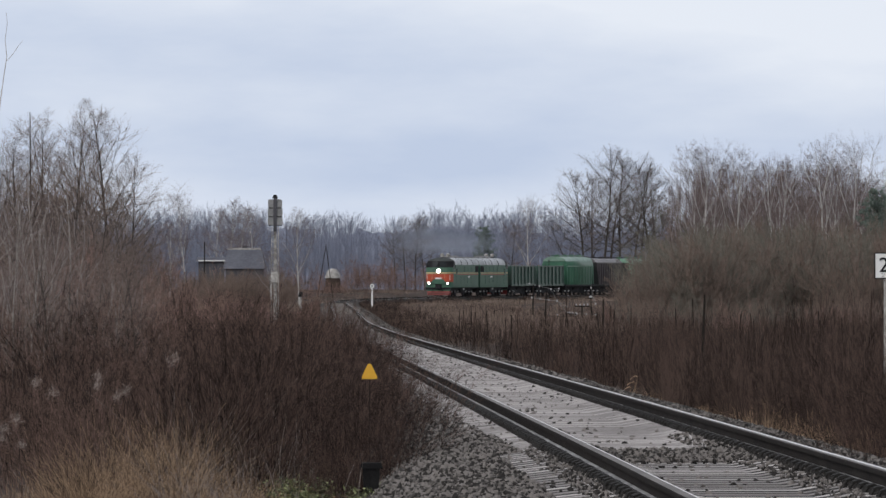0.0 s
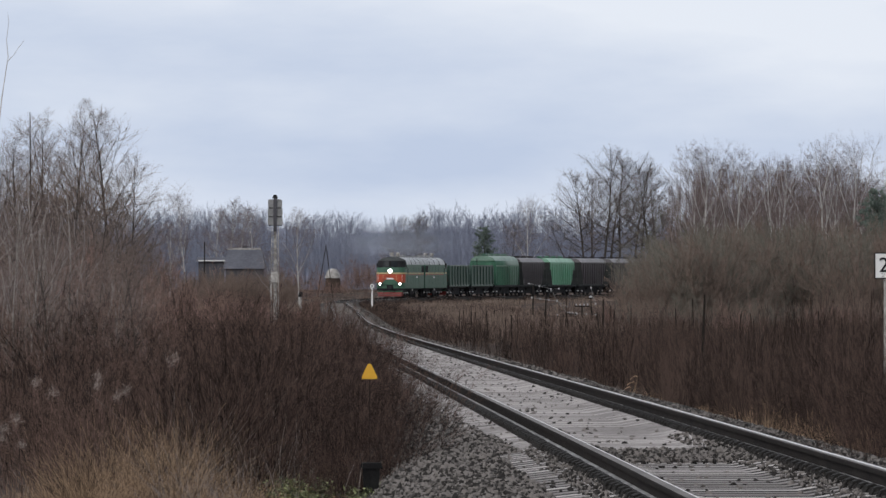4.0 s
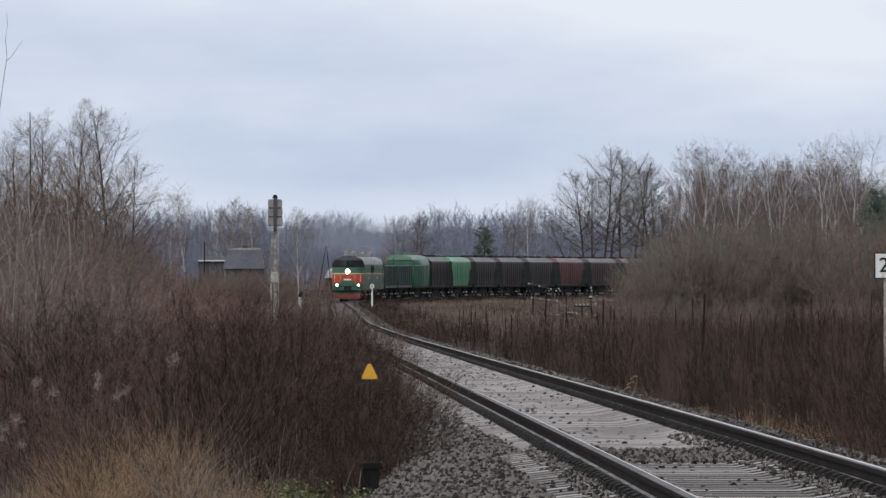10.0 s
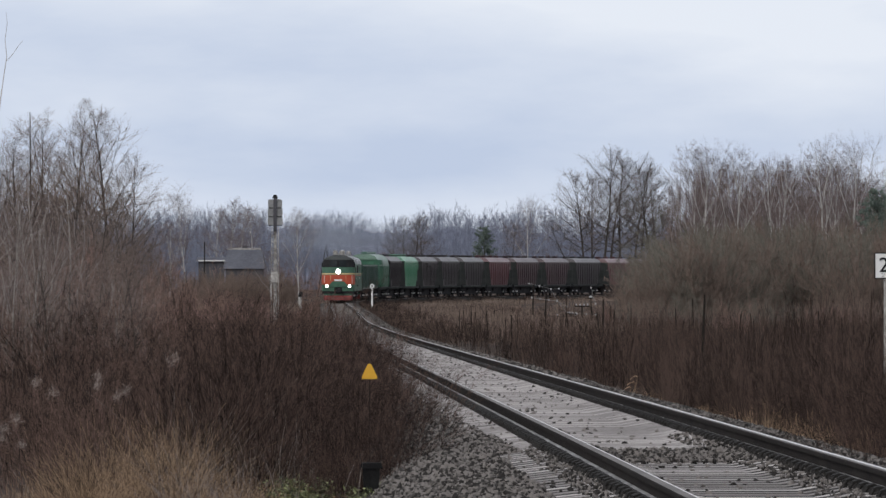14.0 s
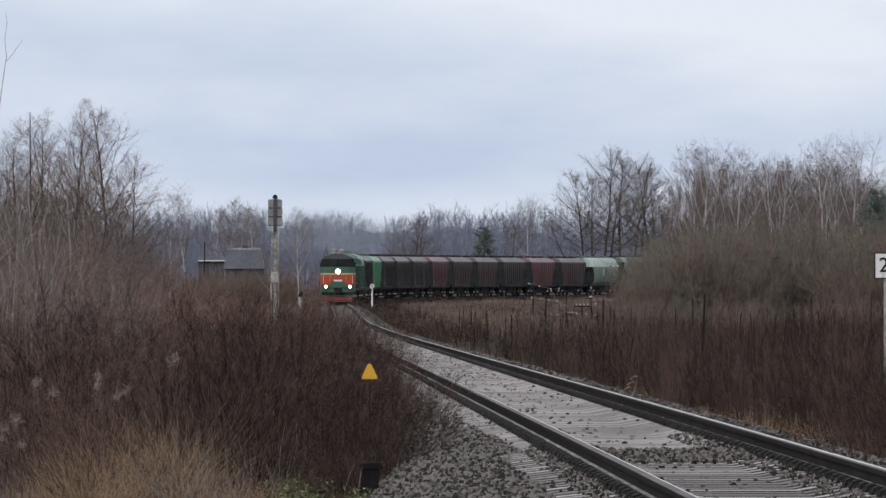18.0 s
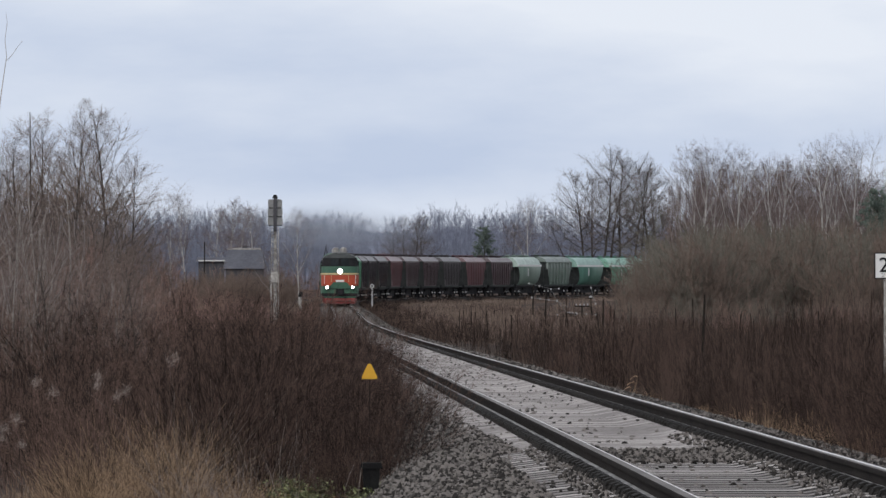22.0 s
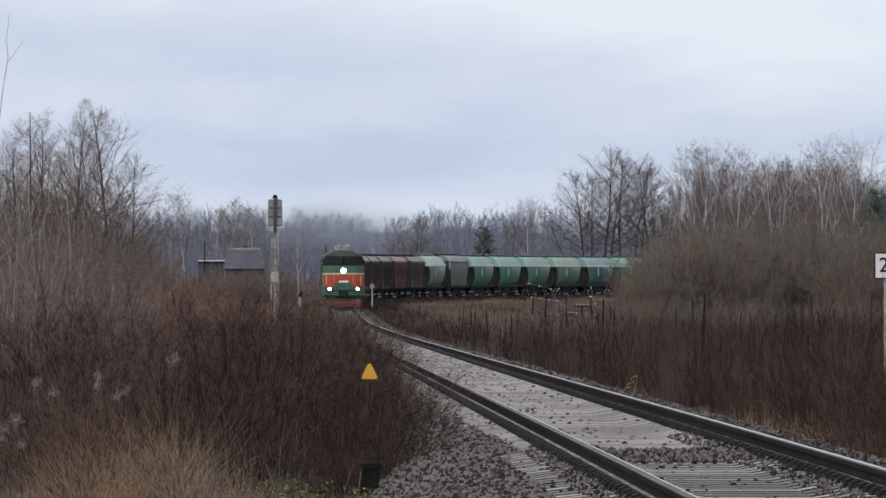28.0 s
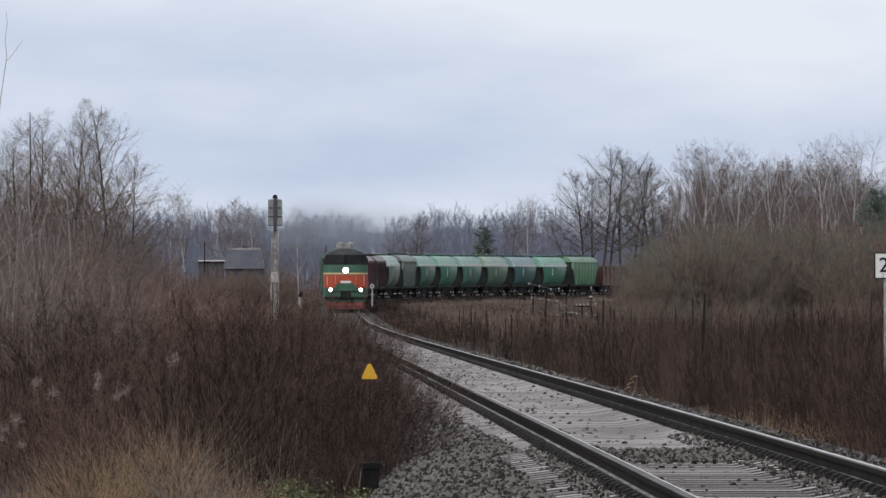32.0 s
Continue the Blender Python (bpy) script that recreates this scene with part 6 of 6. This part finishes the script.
part("hay", heap(((1.0, -0.1), (0.98, 1.0), (0.9, 1.95))), M["soil"], STACK, "dark weathered hay")
part("sheet", heap(((0.98, 1.88), (0.92, 2.2), (0.76, 2.6), (0.5, 2.95), (0.12, 3.1))), M["mast"], STACK, "pale plastic sheet")
LAWN = tagged(new("lawn_strip", Shape().box(at_px(296, 640), at_px(385, 640), 600, 660, float(ground_z(-20, 640)) - 0.3, float(ground_z(-20, 640)) + 0.12).mesh("lawn_strip", M["lawn"])), "strip of dull green lawn by the farmhouse", "lawn", kind="structure")

# whip of a young birch
WHIP = tagged(new("birch_sapling"), "thin pale whip of a young birch", "sapling")
d = 120.0
k = 12400.0 / d
WHIP.matrix_basis = on_ground(at_px(-6, d), d)
wg = float(ground_z(at_px(-6, d), d))
pts = [(-6, None), (-6, 240), (1, 175), (6, 140), (12, 100), (9, 70), (13, 40), (11, 22)]
loc = [(0, 0, -0.1)] + [(at_px(a, d) - at_px(-6, d), 0, ZC + (516 - c) / k - wg) for a, c in pts[1:]]
sh = Shape()
for i in range(len(loc) - 1):
    sh.rod(loc[i], loc[i + 1], 0.013 - 0.0015 * i, 0.013 - 0.0015 * (i + 1), 6)
part("stem", sh, M["birch"], WHIP)
q = [(at_px(a, d) - at_px(-6, d), 0, ZC + (516 - c) / k - wg) for a, c in ((12, 108), (22, 97), (30, 85), (40, 72))]
part("side_twig", Shape().rod(q[0], q[1], 0.006, 0.005, 5).rod(q[1], q[2], 0.005, 0.004, 5).rod(q[2], q[3], 0.004, 0.003, 5), M["birch"], WHIP)



# slim birches at the front of the grove
def slim_birch(d, stem, twigs, label):
    """A thin crooked stem and its bare side branches; places as bearing and height in view units."""
    k = 12400.0 / d
    x0 = at_px(stem[0][0], d)
    g = float(ground_z(x0, d))
    t = tagged(new("birch_sapling"), label, "sapling", "birch saplings in the brushwood")
    t.matrix_basis = Matrix.Translation((x0, d, g))
    spot = lambda q: (at_px(q[0], d) - x0, 0.0, ZC + (516 - q[1]) / k - g)
    run = [(0, 0, -0.1)] + [spot(q) for q in stem[1:]]
    sh = Shape()
    for i, (a, b) in enumerate(zip(run[:-1], run[1:])):
        sh.rod(a, b, 0.021 - 0.0024 * i, 0.021 - 0.0024 * (i + 1), 7)
    part("stem", sh, M["sapling_bark"], t, "pale crooked stem")
    for tw in twigs:
        run, sh = [spot(q) for q in tw], Shape()
        for i, (a, b) in enumerate(zip(run[:-1], run[1:])):
            sh.rod(a, (b[0], b[1] - 0.05, b[2]), 0.0085 - 0.002 * i, 0.0065 - 0.002 * i, 5)
        part("side_twig", sh, M["sapling_bark"], t)


slim_birch(150.0, [(68, 0), (65, 552), (61, 480), (57, 425), (53, 385), (49, 335), (50, 290)], [[(57, 425), (38, 440), (12, 468)], [(55, 418), (66, 410), (80, 408)], [(60, 470), (50, 492), (30, 500)], [(53, 385), (64, 360), (70, 340)]], "slim pale birch with drooping side branches")
slim_birch(152.0, [(123, 0), (122, 520), (125, 480), (124, 430), (122, 395), (118, 350)], [[(126, 452), (140, 438), (156, 420)], [(123, 500), (132, 478), (152, 462)], [(124, 430), (112, 405), (108, 380)]], "slim pale birch with rising side branches")
slim_birch(128.0, [(-13, 0), (-13, 560), (-11, 470), (-9, 400), (-12, 330), (-10, 280)], [[(-10, 450), (16, 412), (44, 383)], [(-11, 470), (22, 438), (74, 408)], [(-12, 515), (30, 502), (70, 500)], [(-12, 540), (32, 522), (72, 512)]], "slim birch with long bare branches")
slim_birch(135.0, [(86, 0), (84, 600), (80, 545), (77, 505), (79, 460)], [[(80, 545), (94, 520), (100, 500)], [(77, 505), (66, 490), (60, 470)]], "slim birch with a bent stem")
slim_birch(140.0, [(178, 0), (180, 590), (192, 560), (200, 520), (198, 500)], [[(192, 560), (206, 548), (222, 540)], [(186, 575), (172, 550), (168, 525)]], "thin birch leaning out of the brushwood")

# ================= track pieces =================
rng = np.random.default_rng(21)
sl = Shape()
sec = [(-1.35, 0.11), (-0.98, 0.115), (-0.6, 0.115), (-0.35, 0.095), (0.35, 0.095), (0.6, 0.115), (0.98, 0.115), (1.35, 0.11)]
# the waist and the ends lie lower than the rail seats
dip = lambda x: -float(np.interp(abs(x), [0.35, 0.6, 0.98, 1.35], [0.042, 0.0, 0.0, 0.042]))
sl.loft([[(x, -w, dip(x)), (x, w, dip(x)), (x, w + 0.025, -0.22), (x, -w - 0.025, -0.22)] for x, w in sec])
SL = sl.mesh("sleeper", M["concrete"])
cs = Shape()
cs.box(-0.05, 0.05, -0.03, 0.03, 0, 0.018)
for yy in (-0.026, 0.026):
    arc = [(0.056 * math.cos(a), yy + 0.01 * math.sin(2 * a), 0.003 + 0.047 * math.sin(a)) for a in (0.0, 0.8, 1.57, 2.35, 3.14)]
    for a, b in zip(arc[:-1], arc[1:]):
        cs.rod(a, b, 0.0135, sides=5)
CL = cs.mesh("rail_clip", M["clip"])
STEP = 0.545
CUBE_V = [(x, y, z) for z in (0, 0.05) for y in (-0.06, 0.06) for x in (-0.05, 0.05)]
CUBE_F = [(0, 2, 3, 1), (4, 5, 7, 6), (0, 1, 5, 4), (2, 6, 7, 3), (0, 4, 6, 2), (1, 3, 7, 5)]
slv, slf, clv, clf = [], [], [], []
sverts, sfaces = np.array(sl.v), sl.f
for i in range(1150):
    s = 9.0 + i * STEP + rng.normal(0, 0.012)
    p, w = on_line(s)
    yaw = math.atan2(-w[0], w[1]) + radians(rng.normal(0, 0.35))
    m = Matrix.Translation((p[0], p[1], p[2] - 0.135 + rng.normal(0, 0.0015))) @ Matrix.Rotation(yaw, 4, "Z") @ Matrix.Rotation(radians(rng.normal(0, 0.05)), 4, "Y")
    if i < 300:
        ob = new("sleeper", SL)
        ob.parent = track
        ob.matrix_basis = m
    else:
        slf += [tuple(len(slv) + k for k in f) for f in sl.f]
        slv += [tuple(m @ Vector(v)) for v in sl.v]
    for x in (-0.797 - 0.122, -0.797 + 0.122, 0.797 - 0.122, 0.797 + 0.122):
        cm_ = Matrix.Translation((x, 0, 0)) @ Matrix.Rotation(rng.normal(0, 0.12), 4, "Z")
        if i < 75:
            c = new("rail_clip", CL)
            c.parent = ob
            c.matrix_basis = cm_
        elif i < 320:
            cw = m @ cm_
            clf += [tuple(len(clv) + k for k in f) for f in cs.f]
            clv += [tuple(cw @ Vector(v)) for v in cs.v]
        else:
            cw = m @ cm_
            clf += [tuple(len(clv) + k for k in f) for f in CUBE_F]
            clv += [tuple(cw @ Vector(v)) for v in CUBE_V]
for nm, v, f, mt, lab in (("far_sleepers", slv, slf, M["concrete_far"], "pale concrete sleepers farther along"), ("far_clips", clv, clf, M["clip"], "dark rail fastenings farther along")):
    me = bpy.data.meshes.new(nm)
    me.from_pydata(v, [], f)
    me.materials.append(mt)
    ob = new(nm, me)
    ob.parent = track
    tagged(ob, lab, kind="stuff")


# ---- crushed stone
def stones(seed, n, s0, s1, o0, o1, power=1.0, lift=0.0, size=(0.011, 0.030)):
    r = np.random.default_rng(seed)
    s = s0 + (s1 - s0) * r.random(n) ** power
    off = o0 + (o1 - o0) * r.random(n)
    p = lateral(off, s)
    a = r.uniform(size[0], size[1], n)
    p[:, 2] += bed_z(off) + lift * r.random(n) + a * 0.25
    return p, a


def stone_verts(r, n):
    base = np.array([(x, y, z) for z in (-1, 1) for y in (-1, 1) for x in (-1, 1)], float)
    v = base[None] * (0.62 + 0.5 * r.random((n, 8, 3))) * np.array([1.25, 0.95, 0.42])
    q = r.normal(0, 1, (n, 4))
    q /= np.linalg.norm(q, axis=1, keepdims=True)
    w, x, y, z = q.T
    R = np.stack([1 - 2 * (y * y + z * z), 2 * (x * y - w * z), 2 * (x * z + w * y), 2 * (x * y + w * z), 1 - 2 * (x * x + z * z), 2 * (y * z - w * x), 2 * (x * z - w * y), 2 * (y * z + w * x), 1 - 2 * (x * x + y * y)], 1).reshape(n, 3, 3)
    return np.einsum("nij,nkj->nki", R, v)


CUBE = np.array([(0, 2, 3, 1), (4, 5, 7, 6), (0, 1, 5, 4), (2, 6, 7, 3), (0, 4, 6, 2), (1, 3, 7, 5)])
sets = [stones(1, 42000, 10, 110, -2.9, -1.36, 1.7, 0.022, (0.008, 0.024)), stones(2, 9000, 10, 110, 1.36, 2.3, 1.5, 0.008, (0.006, 0.017)), stones(3, 1300, 24.0, 28.5, -0.68, 0.6, 1.0, 0.025, (0.007, 0.020)),
        stones(4, 900, 8, 34, 0.42, 0.68, 1.0, 0.014, (0.006, 0.016)), stones(5, 600, 8, 27, -1.14, -0.95, 1.0, 0.014, (0.006, 0.016)), stones(6, 700, 8, 150, -0.66, 0.66, 1.2, 0.0, (0.007, 0.022)),
        stones(7, 700, 27, 34, -1.40, -1.16, 1.0, 0.01, (0.008, 0.020)), stones(8, 160, 8, 60, -1.35, -0.95, 1.0, 0.0, (0.008, 0.02)),
        stones(9, 8000, 80, 560, -2.3, -1.4, 1.0, 0.02, (0.012, 0.032)), stones(10, 7000, 80, 560, 1.4, 2.3, 1.0, 0.02, (0.012, 0.032)), stones(11, 900, 34, 110, -1.42, -1.2, 1.4, 0.0, (0.007, 0.02))]
P = np.concatenate([a for a, _ in sets])
A = np.concatenate([b_ for _, b_ in sets])
r = np.random.default_rng(8)
V = stone_verts(r, len(P)) * A[:, None, None] + P[:, None, :]
near = np.zeros(len(P), bool)
near[np.argsort(np.where(P[:, 0] > -1.2, P[:, 1], 1e9))[400:700]] = True
far_v = V[~near].reshape(-1, 3)
st = new("crushed_stone", quads_mesh("crushed_stone", far_v, (np.arange((~near).sum())[:, None, None] * 8 + CUBE[None]).reshape(-1, 4), M["stone"]))
st.parent = bed
tagged(st, "loose grey crushed stone", kind="stuff")
shapes = []
for i in range(6):
    shapes.append(quads_mesh("stone", stone_verts(np.random.default_rng(300 + i), 1)[0], CUBE, M["stone_one"]))
for i, k in enumerate(np.nonzero(near)[0]):
    ob = new("stone", shapes[i % 6])
    ob.parent = bed
    ob.matrix_basis = Matrix.Translation(P[k]) @ Matrix.Rotation(i * 1.7, 4, "Z") @ Matrix.Scale(A[k], 4)


# ================= exhaust smoke =================
sm = bpy.data.materials.new("exhaust_haze")
sm.use_nodes = True
sn, sk = sm.node_tree.nodes, sm.node_tree.links
sn.remove(sn["Principled BSDF"])
s_co, s_len, s_n, s_ramp = sn.new("ShaderNodeTexCoord"), sn.new("ShaderNodeVectorMath"), sn.new("ShaderNodeTexNoise"), sn.new("ShaderNodeValToRGB")
s_len.operation = "LENGTH"
sk.new(s_co.outputs["Object"], s_len.inputs[0])
s_ramp.color_ramp.interpolation = "EASE"
s_ramp.color_ramp.elements[0].color, s_ramp.color_ramp.elements[1].color = (0.5, 0.5, 0.5, 1), (0, 0, 0, 1)
s_ramp.color_ramp.elements[1].position = 0.95
sk.new(s_len.outputs["Value"], s_ramp.inputs[0])
s_n.inputs["Scale"].default_value, s_n.inputs["Detail"].default_value = 1.6, 4
sk.new(s_co.outputs["Object"], s_n.inputs["Vector"])
s_mul, s_dif, s_tr, s_mix = sn.new("ShaderNodeMath"), sn.new("ShaderNodeBsdfTranslucent"), sn.new("ShaderNodeBsdfTransparent"), sn.new("ShaderNodeMixShader")
s_mul.operation = "MULTIPLY"
sk.new(s_ramp.outputs[0], s_mul.inputs[0])
sk.new(s_n.outputs["Fac"], s_mul.inputs[1])
s_dif.inputs[0].default_value = (0.62, 0.67, 0.76, 1)
sk.new(s_mul.outputs[0], s_mix.inputs[0])
sk.new(s_tr.outputs[0], s_mix.inputs[1])
sk.new(s_dif.outputs[0], s_mix.inputs[2])
sk.new(s_mix.outputs[0], sn["Material Output"].inputs[0])
PUFF = bmesh.new()
bmesh.ops.create_grid(PUFF, x_segments=10, y_segments=10, size=1.0)
for v in PUFF.verts:
    v.co = Vector((v.co.x, 0.25 * (v.co.x ** 2 + v.co.y ** 2), v.co.y))
pm = bpy.data.meshes.new("puff")
PUFF.to_mesh(pm)
PUFF.free()
pm.materials.append(sm)
SMOKE = tagged(new("exhaust_smoke"), "thin blue-grey diesel exhaust haze above the locomotive", "smoke", kind="stuff")
for x, y, z, w, h in ((0.5, 8, 5.9, 4.0, 1.9), (-2.5, 14, 6.3, 6.0, 2.4), (3.2, 22, 6.2, 6.0, 2.4), (-2.0, 30, 6.9, 9.0, 2.8)):
    pf = new("puff", pm)
    pf.parent = SMOKE
    pf.matrix_basis = Matrix.Translation((x, y, z)) @ Matrix.Diagonal((w, 2.0, h, 1))

# ================= what moves =================
def vehicle_pose(s, base, turn):
    a, _ = on_line(s - base)
    b, _ = on_line(s + base)
    d = unit(a - b)
    mid = (a + b) / 2
    yaw = math.atan2(-d[0], d[1])
    pitch = math.asin(d[2])
    return Matrix.Translation(mid) @ Matrix.Rotation(yaw, 4, "Z") @ Matrix.Rotation(pitch, 4, "X") @ Matrix.Rotation(radians(turn), 4, "Z")


def motions():
    for ob, back, base, turn in CONSIST:
        walk(ob, [(t, vehicle_pose(START + back - SPEED * t, base, turn)) for t in np.linspace(0, 32, 33)])
    rows = []
    for t in np.linspace(0, 32, 33):
        p, _ = on_line(START + 8 - SPEED * t)
        rows.append((t, Matrix.Translation((p[0] + 0.3 * math.sin(t * 0.7), p[1], p[2] + 0.25 * math.sin(t * 0.9)))))
    walk(SMOKE, rows)
    # the wheels roll
    times = [k / 15.0 for k in range(481)]
    for ob, back, base, turn in CONSIST:
        for c in ob.children:
            if c.name.split(".")[0] == "wheelset":
                y, r = c.matrix_basis.translation.y, c.matrix_basis.translation.z
                way = 1 if turn else -1
                walk(c, [(t, Matrix.Translation((0, y, r)) @ Matrix.Rotation(way * SPEED * t / r, 4, "X")) for t in times])
    sway = [0.0, 0.22, -0.1, 0.18, -0.2, 0.1, -0.15, 0.2, 0.0]
    home = WHIP.matrix_basis.copy()
    walk(WHIP, [(4.0 * i, home @ Matrix.Rotation(radians(a), 4, "Y")) for i, a in enumerate(sway)])
    walk(clouds, [(0.0, pose(0, 0, 0, 0, 0, -0.2)), (32.0, pose(0, 0, 0, 0, 0, 0.45))])


motions()
